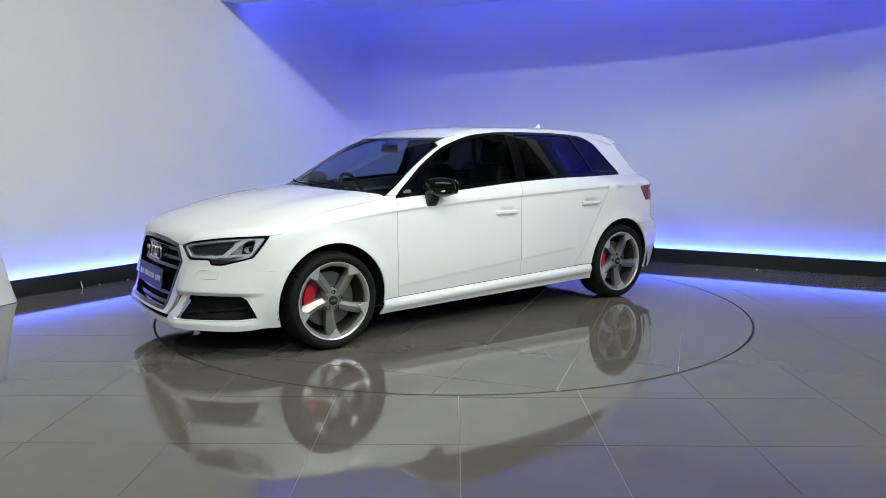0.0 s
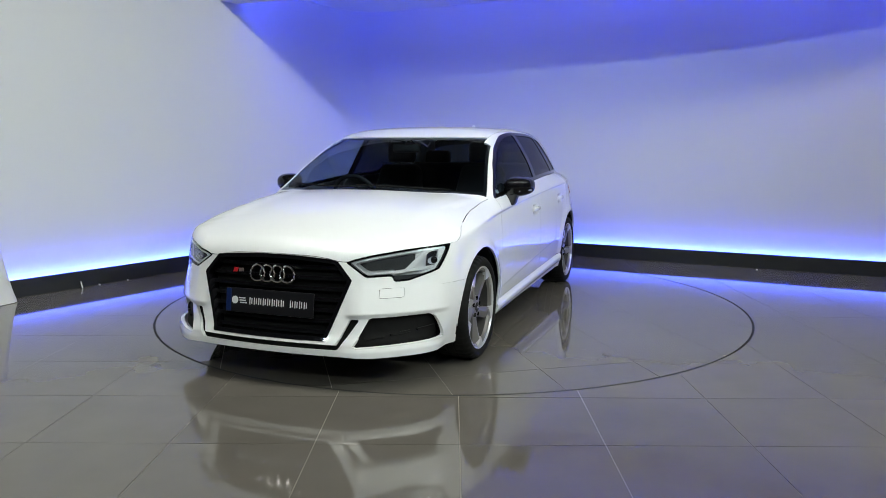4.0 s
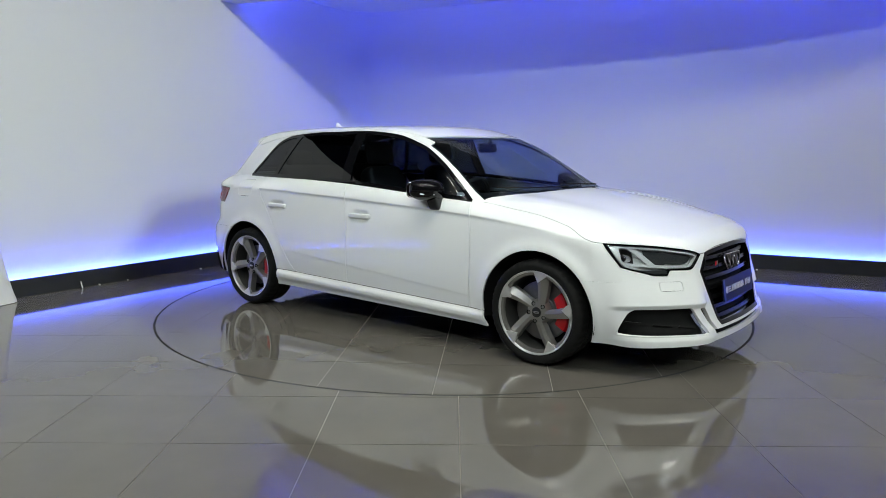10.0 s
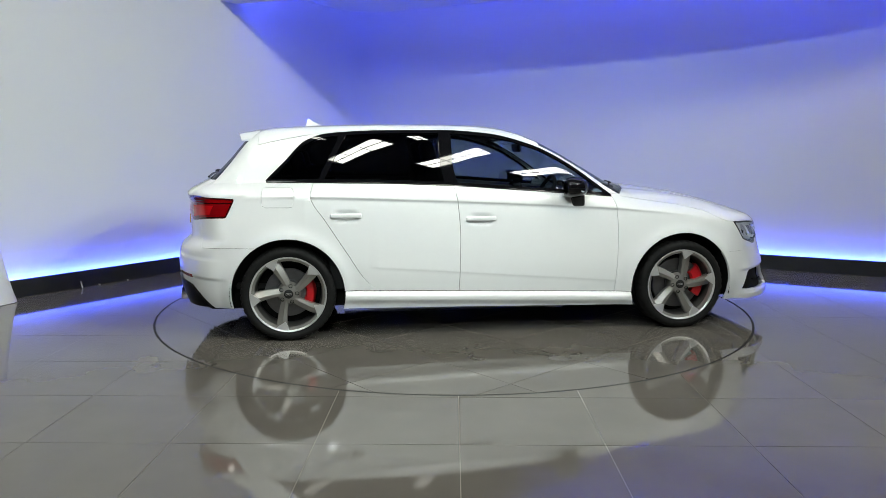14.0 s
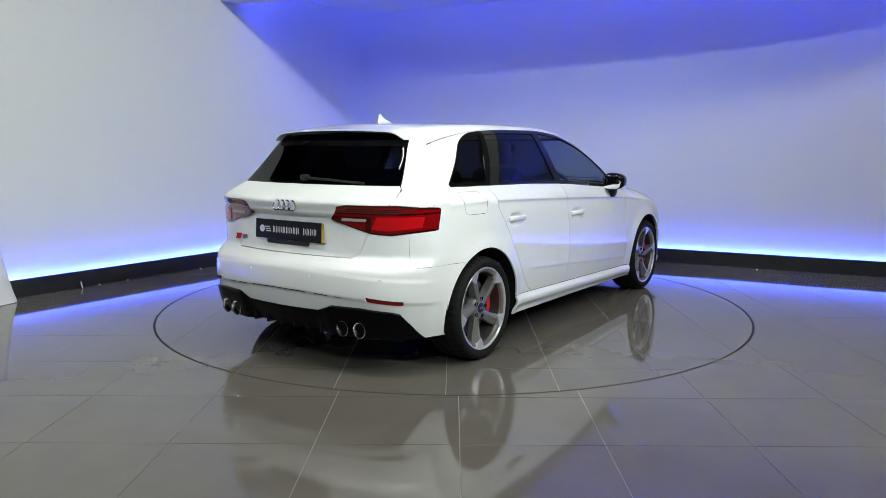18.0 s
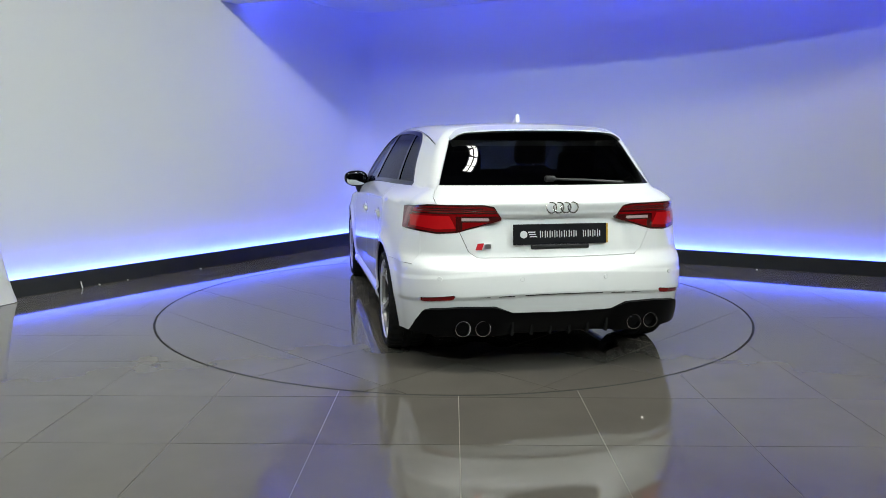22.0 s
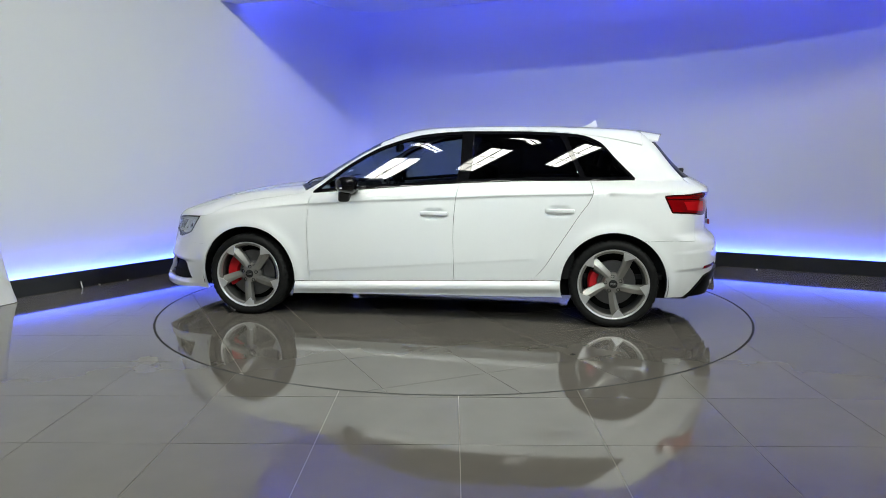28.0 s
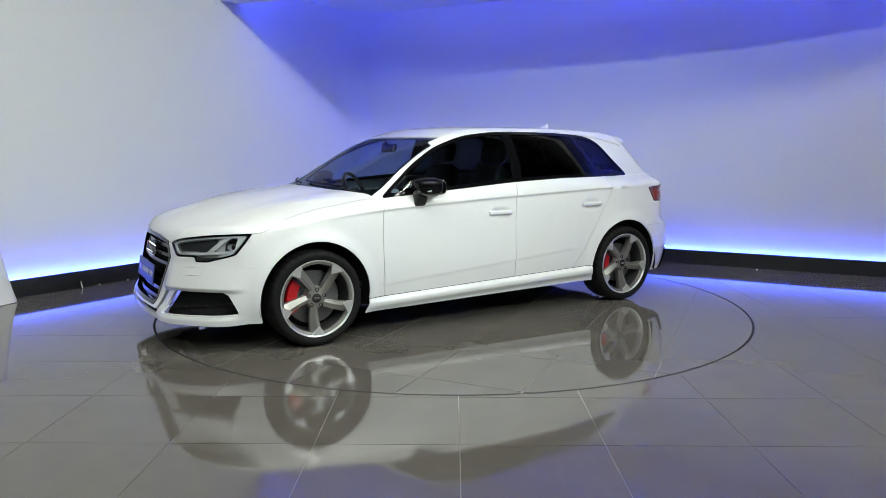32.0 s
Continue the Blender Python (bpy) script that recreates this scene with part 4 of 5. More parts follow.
def ring_badge(name, x, zc, width, tilt, mat, facing):
    """Four interlocked rings in a row."""
    bm = bmesh.new()
    r = width * 0.174
    n = 40
    for k in range(4):
        cy = (k - 1.5) * (width - 2 * r) / 3
        pts = [(0.004 * math.sin(2 * (w := 2 * math.pi * i / n)), cy + (r - 0.0225 * width) * math.cos(w), (r - 0.0225 * width) * math.sin(w)) for i in range(n)]
        tube(bm, pts, 0.0225 * width, 8, closed=True)
    bmesh.ops.recalc_face_normals(bm, faces=bm.faces)
    ob = smooth(part(name, bm, mat, car, "chrome ring badge"))
    ob.matrix_basis = pose(x, 0, zc, 0, tilt, 0)
    return ob


ring_badge("badge", 2.117, 0.580, 0.277, -9, CHROME, 1)
ring_badge("badge", -2.034, 0.909, 0.186, 6, CHROME, -1)


def small_badge(x, y, z, turn, scale):
    top = new("emblem")
    top.parent = car
    top.matrix_basis = pose(x, y, z, 0, 0, turn)
    bm = bmesh.new()
    prism(bm, [(-0.034 * scale, -0.014 * scale), (-0.006 * scale, -0.014 * scale), (0.004 * scale, 0.014 * scale), (-0.024 * scale, 0.014 * scale)], 0.004, pose(0, 0, 0, 90, 0, 0))
    part("emblem_block", bm, BADGE_RED, top, "red slanted badge block")
    bm = bmesh.new()
    box(bm, (0.03 * scale, 0.004, 0.022 * scale), (0.022 * scale, -0.002, 0), bevel=0.001)
    part("emblem_bar", bm, SATIN_METAL, top, "silver badge bar")


small_badge(2.098, -0.225, 0.585, 96, 0.85)
small_badge(-1.99, 0.425, 0.704, -82, 1.25)


def plate(x, z, facing, tilt, band, high):
    top = new("number_plate")
    top.parent = car
    tagged(top, "black dealer plate with white marks")
    top.matrix_basis = pose(x, 0, z, 0, 0, 90 if facing > 0 else -90) @ pose(0, 0, 0, tilt, 0, 0)
    bm = bmesh.new()
    box(bm, (0.53, 0.008, high), bevel=0.003)
    part("plate_board", bm, PLATE_BLACK, top)
    bm = bmesh.new()
    lathe(bm, [(0.0001, 0), (0.020, 0), (0.020, 0.0015), (0.0001, 0.0015)], 24)
    bmesh.ops.translate(bm, vec=(-0.207, -0.0058, 0), verts=bm.verts)
    bmesh.ops.recalc_face_normals(bm, faces=bm.faces)
    part("plate_mark", bm, PLATE_MARK, top, "round white mark")
    for k in range(3):
        bm = bmesh.new()
        box(bm, (0.040, 0.002, 0.006), (-0.163 + 0.005 * k, -0.005, 0.012 - 0.012 * k))
        part("plate_mark", bm, PLATE_MARK, top)
    for k in range(13):
        if k == 8:
            continue
        for j, high2 in ((0, 0.038), (1, 0.030)):
            bm = bmesh.new()
            box(bm, (0.0052, 0.002, high2), (-0.114 + 0.0272 * k + 0.012 * j, -0.005, 0), bevel=0.0008)
            part("plate_bar", bm, PLATE_MARK, top)
    if band:
        bm = bmesh.new()
        box(bm, (0.030, 0.002, high - 0.006), (-0.246, -0.0045, 0))
        part("plate_band", bm, PLATE_BLUE, top, "narrow blue band")
    else:
        bm = bmesh.new()
        box(bm, (0.012, 0.007, high - 0.004), (0.268, 0.002, 0), bevel=0.001)
        part("plate_edge", bm, PLATE_YELLOW, top, "yellow edge of the plate behind")
    return top


plate(2.156, 0.434, 1, -8, 1, 0.126)
plate(-2.012, 0.766, -1, -4, 0, 0.110)
bm = bmesh.new()
box(bm, (0.02, 0.33, 0.024), (-2.012, 0, 0.698), bevel=0.006)
part("plate_holder", bm, SATIN_BLACK, car)

# exhaust tips
for y in (0.433, 0.539, -0.433, -0.539):
    bm = bmesh.new()
    lathe(bm, [(0.034, 0.10), (0.039, 0.0), (0.043, -0.012), (0.040, -0.014), (0.034, 0.0), (0.032, 0.10)], 28)
    bmesh.ops.recalc_face_normals(bm, faces=bm.faces)
    ob = smooth(part("exhaust_tip", bm, CHROME, car, "round chrome exhaust tip"), 40)
    ob.matrix_basis = pose(-2.064 + 0.06 * (y / 0.6) ** 2, y, 0.268, 0, 0, -90)
    bm = bmesh.new()
    lathe(bm, [(0.0001, 0.05), (0.034, 0.05)], 24)
    ob2 = part("exhaust_bore", bm, MATT_BLACK, car)
    ob2.matrix_basis = ob.matrix_basis.copy()

# fins under the rear diffuser
for y in (-0.27, -0.16, -0.055, 0.055, 0.16, 0.27):
    bm = bmesh.new()
    prism(bm, [(-2.040, 0.222), (-1.85, 0.215), (-1.80, 0.30), (-2.050, 0.30)], 0.012, pose(0, y + 0.006, 0, 90, 0, 0))
    bmesh.ops.recalc_face_normals(bm, faces=bm.faces)
    part("diffuser_fin", bm, MATT_BLACK, car)

# rear spoiler with black underside
def spoiler_grid(x0, tip, under, mat, name, lift=0.0, thick=0.028, half=0.585):
    bm = bmesh.new()
    n, m = 28, 10
    sheets = []
    for low in (0, 1):
        rows = []
        for i in range(n + 1):
            y = -half + 2 * half * i / n
            xe = tip + 0.07 * abs(y / half) ** 2.2
            row = []
            for k in range(m + 1):
                x = x0 + (xe - x0) * k / m
                z = float(ROOFLINE(x)) - 0.045 * abs(min(abs(y), 0.6) / 0.6) ** 2.4 + lift - 0.028 * (max(0, abs(y) - 0.43) / 0.082) ** 2
                z -= low * (thick * (1 - 0.75 * k / m) + under * (1 - k / m))
                row.append(bm.verts.new((x, y, z)))
            rows.append(row)
        sheets.append(rows)
    for rows in sheets:
        for i in range(n):
            for k in range(m):
                bm.faces.new((rows[i][k], rows[i + 1][k], rows[i + 1][k + 1], rows[i][k + 1]))
    a, b = sheets
    edge = [(i, 0) for i in range(n)] + [(n, k) for k in range(m)] + [(n - i, m) for i in range(n)] + [(0, m - k) for k in range(m)]
    for (i, k), (j, l) in zip(edge, edge[1:] + edge[:1]):
        bm.faces.new((a[i][k], a[j][l], b[j][l], b[i][k]))
    bmesh.ops.recalc_face_normals(bm, faces=bm.faces)
    return smooth(part(name, bm, mat, car), 40)


tagged(spoiler_grid(-1.503, -1.685, 0.0, WHITE_PAINT, "roof_spoiler", half=0.52), "white roof spoiler")
tagged(spoiler_grid(-1.50, -1.645, 0.055, GLOSS_BLACK, "spoiler_underside", -0.022, 0.02, 0.505), "gloss black spoiler underside")

# roof aerial
bm = bmesh.new()
prof = [(-0.075, 0.0), (0.065, 0.0), (0.02, 0.012), (-0.02, 0.03), (-0.045, 0.052), (-0.058, 0.052), (-0.062, 0.02)]
vs = prism(bm, prof, 0.022, pose(-1.15, 0.011, float(ROOFLINE(-1.15)) - 0.008, 90, 0, 0))
bmesh.ops.recalc_face_normals(bm, faces=bm.faces)
bmesh.ops.bevel(bm, geom=list(bm.edges), offset=0.005, segments=2, affect="EDGES")
smooth(part("aerial_fin", bm, WHITE_PAINT, car, "white shark-fin aerial"), 50)

# rear wiper and front wipers
bm = bmesh.new()
tube(bm, [(-1.862, 0.02, 1.055), (-1.862, -0.20, 1.048), (-1.848, -0.43, 1.034)], 0.007, 8)
box(bm, (0.035, 0.06, 0.034), (-1.858, 0.01, 1.056), bevel=0.010)
smooth(part("rear_wiper", bm, SATIN_BLACK, car, "black rear wiper"), 40)
for y0, y1 in ((0.55, -0.08), (-0.05, -0.62)):
    pts = []
    for k in range(9):
        y = y0 + (y1 - y0) * k / 8
        x = 1.055 - 0.19 * (y / 0.74) ** 2 - 0.05 * (k / 8)
        zz = meet(*rays("top", np.array([x]), np.array([y])))[0][2]
        pts.append((x, y, zz + 0.008))
    bm = bmesh.new()
    tube(bm, pts, 0.005, 6)
    smooth(part("wiper", bm, MATT_BLACK, car, "black windscreen wiper"))

# door handles
for s in (1, -1):
    for hx, hz in ((-0.075, 0.774), (-0.945, 0.803)):
        w = float(side_width(np.array([hx + 0.13]), np.array([hz]))[0])
        bm = bmesh.new()
        box(bm, (0.20, 0.022, 0.030), (0, 0, 0), bevel=0.009, seg=3)
        for v in bm.verts:
            v.co.y -= 0.010 * (v.co.x / 0.1) ** 4
            v.co.z -= 0.004 * (v.co.x / 0.1) ** 2
        ob = smooth(part("door_handle", bm, WHITE_PAINT, car, "white door handle"), 50)
        ob.matrix_basis = pose(hx, s * (w + 0.012), hz, 0, 0, 0 if s > 0 else 180)

# door mirrors
for s in (1, -1):
    top = new("door_mirror")
    top.parent = car
    tagged(top, "gloss black door mirror on a stalk")
    bm = bmesh.new()
    bmesh.ops.create_uvsphere(bm, u_segments=28, v_segments=18, radius=1.0)
    for v in bm.verts:
        a = v.co.copy()
        x = a.x
        fx = (abs(x) ** 0.85) * (1 if x > 0 else -0.42)
        fy = math.copysign(abs(a.y) ** 0.8, a.y)
        fz = math.copysign(abs(a.z) ** 0.75, a.z)
        v.co = (0.515 + 0.115 * fx - 0.02 * fy, s * (0.895 + 0.10 * fy), 0.968 + (0.068 - 0.008 * fy) * fz + 0.006 * fy)
    smooth(part("mirror_housing", bm, GLOSS_BLACK, top))
    bm = bmesh.new()
    bmesh.ops.create_uvsphere(bm, u_segments=20, v_segments=10, radius=1.0)
    for v in bm.verts:
        a = v.co.copy()
        v.co = (0.462 + 0.004 * a.x - 0.02 * a.y, s * (0.897 + 0.082 * math.copysign(abs(a.y) ** 0.6, a.y)), 0.968 + 0.053 * math.copysign(abs(a.z) ** 0.6, a.z))
    smooth(part("mirror_glass", bm, CHROME, top, "mirror glass"))
    bm = bmesh.new()
    box(bm, (0.085, 0.09, 0.10), (0, 0, 0), bevel=0.02, seg=3)
    for v in bm.verts:
        k = (v.co.z + 0.05) / 0.10
        v.co.x += 0.015 * (1 - k)
        v.co.y += 0.03 * k
    ob = smooth(part("mirror_stalk", bm, SATIN_BLACK, top), 50)
    ob.matrix_basis = pose(0.565, s * 0.835, 0.893, 0, 0, 0) @ Matrix.Diagonal((1, s, 1, 1))
    bm = bmesh.new()
    tube(bm, [(0.515, s * 0.80, 0.945), (0.60, s * 0.85, 0.942), (0.615, s * 0.92, 0.944), (0.56, s * 0.985, 0.948)], 0.005, 8)
    smooth(part("mirror_blinker", bm, LAMP_SILVER, top, "slim indicator strip"))

# underbody, wheel wells and cabin
bm = bmesh.new()
box(bm, (3.7, 1.35, 0.14), (0.0, 0, 0.245), bevel=0.03)
box(bm, (1.75, 1.62, 0.10), (0.0, 0, 0.25), bevel=0.02)
part("underbody", bm, MATT_BLACK, car, "dark underbody")
for x in (AXLE, -AXLE):
    for s in (1, -1):
        bm = bmesh.new()
        n = 28
        ra = []
        for yy in (0.56, 0.862):
            ra.append([bm.verts.new((x + 0.365 * math.cos(w), s * yy, HUB_Z + 0.365 * math.sin(w))) for w in [radians(-12 + 204 * i / n) for i in range(n + 1)]])
        for i in range(n):
            bm.faces.new((ra[0][i], ra[0][i + 1], ra[1][i + 1], ra[1][i]))
        bm.faces.new(ra[0])
        part("wheel_well", bm, MATT_BLACK, car, "dark wheel well liner")
for word, size, at in (("door_lining", (1.8, 0.03, 0.54), (-0.15, 0.785, 0.59)), ("door_lining", (1.8, 0.03, 0.54), (-0.15, -0.785, 0.59)),
                       ("rear_side_lining", (0.75, 0.03, 0.65), (-1.40, 0.655, 0.66)), ("rear_side_lining", (0.75, 0.03, 0.65), (-1.40, -0.655, 0.66)),
                       ("cabin_floor", (2.7, 1.5, 0.03), (-0.3, 0, 0.34)), ("front_bulkhead", (0.04, 1.36, 0.56), (0.96, 0, 0.60)), ("tailgate_lining", (0.04, 1.2, 0.6), (-1.80, 0, 0.68))):
    bm = bmesh.new()
    box(bm, size, at)
    part(word, bm, INTERIOR, car)
bm = bmesh.new()
box(bm, (0.42, 1.42, 0.20), (0.78, 0, 0.80), bevel=0.06, seg=3)
box(bm, (0.16, 0.36, 0.07), (0.72, -0.36, 0.900), bevel=0.03, seg=3)
smooth(part("dashboard", bm, INTERIOR, car, "dark dashboard"))
bm = bmesh.new()
box(bm, (0.40, 1.24, 0.02), (-1.58, 0, 0.955), bevel=0.006)
part("parcel_shelf", bm, INTERIOR, car)
bm = bmesh.new()
n = 36
tube(bm, [(0, 0.175 * math.cos(2 * math.pi * i / n), 0.175 * math.sin(2 * math.pi * i / n)) for i in range(n)], 0.015, 8, closed=True)
box(bm, (0.03, 0.30, 0.05), (0, 0, 0), bevel=0.01)
box(bm, (0.03, 0.04, 0.15), (0, 0, -0.08), bevel=0.01)
box(bm, (0.05, 0.12, 0.10), (0, 0, 0), bevel=0.025)
ob = smooth(part("steering_wheel", bm, LEATHER, car, "black steering wheel"))
ob.matrix_basis = pose(0.48, -0.36, 0.86, 0, 22, 0)
bm = bmesh.new()
box(bm, (0.03, 0.22, 0.065), (0, 0, 0), bevel=0.02, seg=3)
tube(bm, [(0.02, 0, 0.02), (0.04, 0, 0.05)], 0.012, 8)
ob = smooth(part("interior_mirror", bm, SATIN_BLACK, car, "interior mirror"))
ob.matrix_basis = pose(0.36, 0, 1.225, 0, -10, 0)


def seat(x, y, width, rear=False):
    top = new("seat")
    top.parent = car
    tagged(top, "black leather car seat")
    bm = bmesh.new()
    box(bm, (0.50, width, 0.16), (x + 0.10, y, 0.52), bevel=0.05, seg=3)
    smooth(part("seat_cushion", bm, LEATHER, top))
    bm = bmesh.new()
    box(bm, (0.14, width, 0.62), (0, 0, 0.31), bevel=0.05, seg=3)
    for v in bm.verts:
        if v.co.z > 0.35:
            v.co.y *= 1 - 0.35 * (v.co.z - 0.35) / 0.27 * (0 if rear else 1)
    ob = smooth(part("backrest", bm, LEATHER, top))
    ob.matrix_basis = pose(x - 0.18, y, 0.50, 0, -20, 0)
    for hy in ([0] if not rear else [-0.38, 0.38]):
        bm = bmesh.new()
        box(bm, (0.09, 0.25, 0.17), (0, 0, 0), bevel=0.04, seg=3)
        ob = smooth(part("headrest", bm, LEATHER, top))
        ob.matrix_basis = pose(x - 0.39 if not rear else x - 0.41, y + hy, 1.19 if not rear else 1.12, 0, -12, 0)


seat(0.02, 0.36, 0.50)
seat(0.02, -0.36, 0.50)
seat(-0.85, 0.0, 1.26, True)


# ---------------------------------------------------------------- wheels
def wheel(at, side, phase, front):
    top = new("wheel")
    top.parent = car
    top.location = at
    top.rotation_euler = (0, 0, 0 if side > 0 else math.pi)
    tagged(top, "five-spoke grey and silver alloy wheel")
    R = WHEEL_R
    bm = bmesh.new()
    prof = [(0.238, -0.10), (0.262, -0.114), (R - 0.022, -0.116), (R - 0.006, -0.100), (R, -0.075), (R, -0.03), (R - 0.006, -0.028), (R - 0.006, -0.02), (R, -0.018), (R, 0.018), (R - 0.006, 0.02), (R - 0.006, 0.028), (R, 0.03),
            (R, 0.075), (R - 0.006, 0.100), (R - 0.022, 0.116), (R - 0.034, 0.117), (0.262, 0.116), (0.246, 0.111), (0.239, 0.104)]
    rings = lathe(bm, prof, 168)
    for k in (3, 4, 13, 14):            # sipes on the shoulders
        for i, v in enumerate(rings[k]):
            if i % 4 == 0:
                q = 1 - 0.0075 / R
                v.co.x *= q
                v.co.z *= q
    bmesh.ops.recalc_face_normals(bm, faces=bm.faces)
    smooth(part("tyre", bm, RUBBER, top, "black low-profile tyre"), 50)
    bm = bmesh.new()
    lathe(bm, [(0.190, -0.10), (0.205, -0.02), (0.211, 0.05), (0.213, 0.080)], 64)
    smooth(part("rim_barrel", bm, RIM_DARK, top), 50)
    bm = bmesh.new()
    lathe(bm, [(0.213, 0.080), (0.216, 0.096), (0.229, 0.1005), (0.2305, 0.1005)], 64)
    smooth(part("rim_ring", bm, RIM_GREY, top), 50)
    bm = bmesh.new()
    lathe(bm, [(0.2305, 0.1005), (0.232, 0.106), (0.234, 0.1085), (0.240, 0.1105), (0.2415, 0.109), (0.242, 0.104)], 64)
    smooth(part("rim_lip", bm, RIM_CUT, top, "bright machined rim lip"), 50)
    # twisted blade spokes: a grey blade and a bright foot at the rim
    for k in range(5):
        a = radians(phase + 72 * k)
        rad, tan = Vector((math.cos(a), 0, math.sin(a))), Vector((math.sin(a), 0, -math.cos(a)))
        bm = bmesh.new()
        n = 9
        rows = []
        for i in range(n):
            t = i / (n - 1)
            r = 0.045 + t * 0.178
            mid = 0.018 * t * t - 0.012
            wa, wb = 0.021 + 0.006 * t + 0.014 * t * t, 0.023 + 0.010 * t
            ya = 0.075 + 0.026 * t ** 1.5      # leading edge stands proud
            yb = 0.070 + 0.000 * t
            c = rad * r
            rows.append([bm.verts.new(c + tan * (mid + wa) + Vector((0, ya, 0))), bm.verts.new(c + tan * (mid + 0.2 * wa) + Vector((0, ya + 0.004, 0))),
                         bm.verts.new(c + tan * (mid - wb) + Vector((0, yb, 0))), bm.verts.new(c + tan * (mid - wb) + Vector((0, yb - 0.035, 0))), bm.verts.new(c + tan * (mid + wa) + Vector((0, ya - 0.05, 0)))])
        for i in range(n - 1):
            for j in range(5):
                bm.faces.new((rows[i][j], rows[i + 1][j], rows[i + 1][(j + 1) % 5], rows[i][(j + 1) % 5]))
        bm.faces.new(rows[0])
        bm.faces.new(rows[-1][::-1])
        bmesh.ops.recalc_face_normals(bm, faces=bm.faces)
        sp = smooth(part("spoke", bm, RIM_GREY, top), 25)
        bm = bmesh.new()
        y0 = 0.1035
        foot = [(0.175, 0.020), (0.228, -0.028), (0.232, 0.0), (0.231, 0.03), (0.227, 0.056), (0.205, 0.044)]
        lo = [bm.verts.new(rad * r + tan * w + Vector((0, y0 - 0.02, 0))) for r, w in foot]
        hi = [bm.verts.new(rad * r + tan * w + Vector((0, y0 + 0.003 * (r - 0.175) / 0.05 + 0.001, 0))) for r, w in foot]
        bm.faces.new(hi)
        for i in range(len(foot)):
            j = (i + 1) % len(foot)
            bm.faces.new((lo[i], lo[j], hi[j], hi[i]))
        bmesh.ops.recalc_face_normals(bm, faces=bm.faces)
        part("spoke_foot", bm, RIM_CUT, sp, "bright machined spoke foot")
    bm = bmesh.new()
    lathe(bm, [(0.075, 0.02), (0.072, 0.060), (0.062, 0.076), (0.036, 0.081), (0.0295, 0.0815)], 40)
    bmesh.ops.recalc_face_normals(bm, faces=bm.faces)
    smooth(part("hub", bm, RIM_GREY, top), 40)
    bm = bmesh.new()
    lathe(bm, [(0.0295, 0.078), (0.029, 0.085), (0.024, 0.087), (0.0001, 0.0875)], 32)
    bmesh.ops.recalc_face_normals(bm, faces=bm.faces)
    smooth(part("hub_cap", bm, SATIN_BLACK, top, "black hub cap"), 40)
    bm = bmesh.new()
    for c in range(4):
        pts = [((c - 1.5) * 0.0085 + 0.0055 * math.cos(2 * math.pi * i / 14), 0.0878, 0.0055 * math.sin(2 * math.pi * i / 14)) for i in range(14)]
        tube(bm, pts, 0.0011, 5, closed=True)
    part("hub_badge", bm, SATIN_METAL, top, "small silver badge")
    for k in range(5):
        a = radians(phase + 36 + 72 * k)
        bm = bmesh.new()
        lathe(bm, [(0.0001, 0.074), (0.011, 0.074), (0.0125, 0.083), (0.010, 0.083), (0.009, 0.076), (0.0001, 0.076)], 12)
        bmesh.ops.translate(bm, vec=(0.053 * math.cos(a), 0, 0.053 * math.sin(a)), verts=bm.verts)
        bmesh.ops.recalc_face_normals(bm, faces=bm.faces)
        part("wheel_bolt", bm, MATT_BLACK, top)
    bm = bmesh.new()
    rd = 0.170 if front else 0.155
    lathe(bm, [(0.07, 0.032), (0.085, 0.032), (0.086, 0.020), (rd, 0.020), (rd, -0.006), (0.086, -0.006)], 56)
    bmesh.ops.recalc_face_normals(bm, faces=bm.faces)
    smooth(part("brake_disc", bm, DISC_STEEL, top, "steel brake disc"), 30)
    bm = bmesh.new()
    lathe(bm, [(0.0001, -0.03), (0.21, -0.03)], 40)
    part("dust_shield", bm, MATT_BLACK, top)
    return top


def caliper(x, s, front):
    """Red caliper over the disc, towards the car's nose at the front and rear wheels alike."""
    bm = bmesh.new()
    w0, w1 = (radians(-32), radians(42)) if front else (radians(-30), radians(30))
    ri, ro = (0.105, 0.192) if front else (0.105, 0.172)
    n = 12
    rows = []
    for i in range(n + 1):
        w = w0 + (w1 - w0) * i / n
        bulge = 0.006 * math.sin(math.pi * i / n)
        c, q = math.cos(w), math.sin(w)
        rows.append([bm.verts.new((r * c, y, r * q)) for r, y in ((ri, 0.028), (ri + 0.012, 0.046 + bulge), (ro - 0.014, 0.046 + bulge), (ro, 0.030), (ro, -0.03), (ri, -0.03))])
    for i in range(n):
        for j in range(6):
            bm.faces.new((rows[i][j], rows[i + 1][j], rows[i + 1][(j + 1) % 6], rows[i][(j + 1) % 6]))
    bm.faces.new(rows[0])
    bm.faces.new(rows[-1][::-1])
    bmesh.ops.recalc_face_normals(bm, faces=bm.faces)
    ob = smooth(part("brake_caliper", bm, RED_CALIPER, car, "bright red brake caliper"), 35)
    ob.matrix_basis = pose(x, s * (0.772 if front else 0.762), HUB_Z, 0, 0, 0) @ Matrix.Diagonal((1, s, 1, 1))


for x, s, ph in ((AXLE, 1, -14), (AXLE, -1, 30), (-AXLE, 1, 48), (-AXLE, -1, -4)):
    wheel((x, s * (0.775 if x > 0 else 0.765), HUB_Z), s, ph, x > 0)
    caliper(x, s, x > 0)


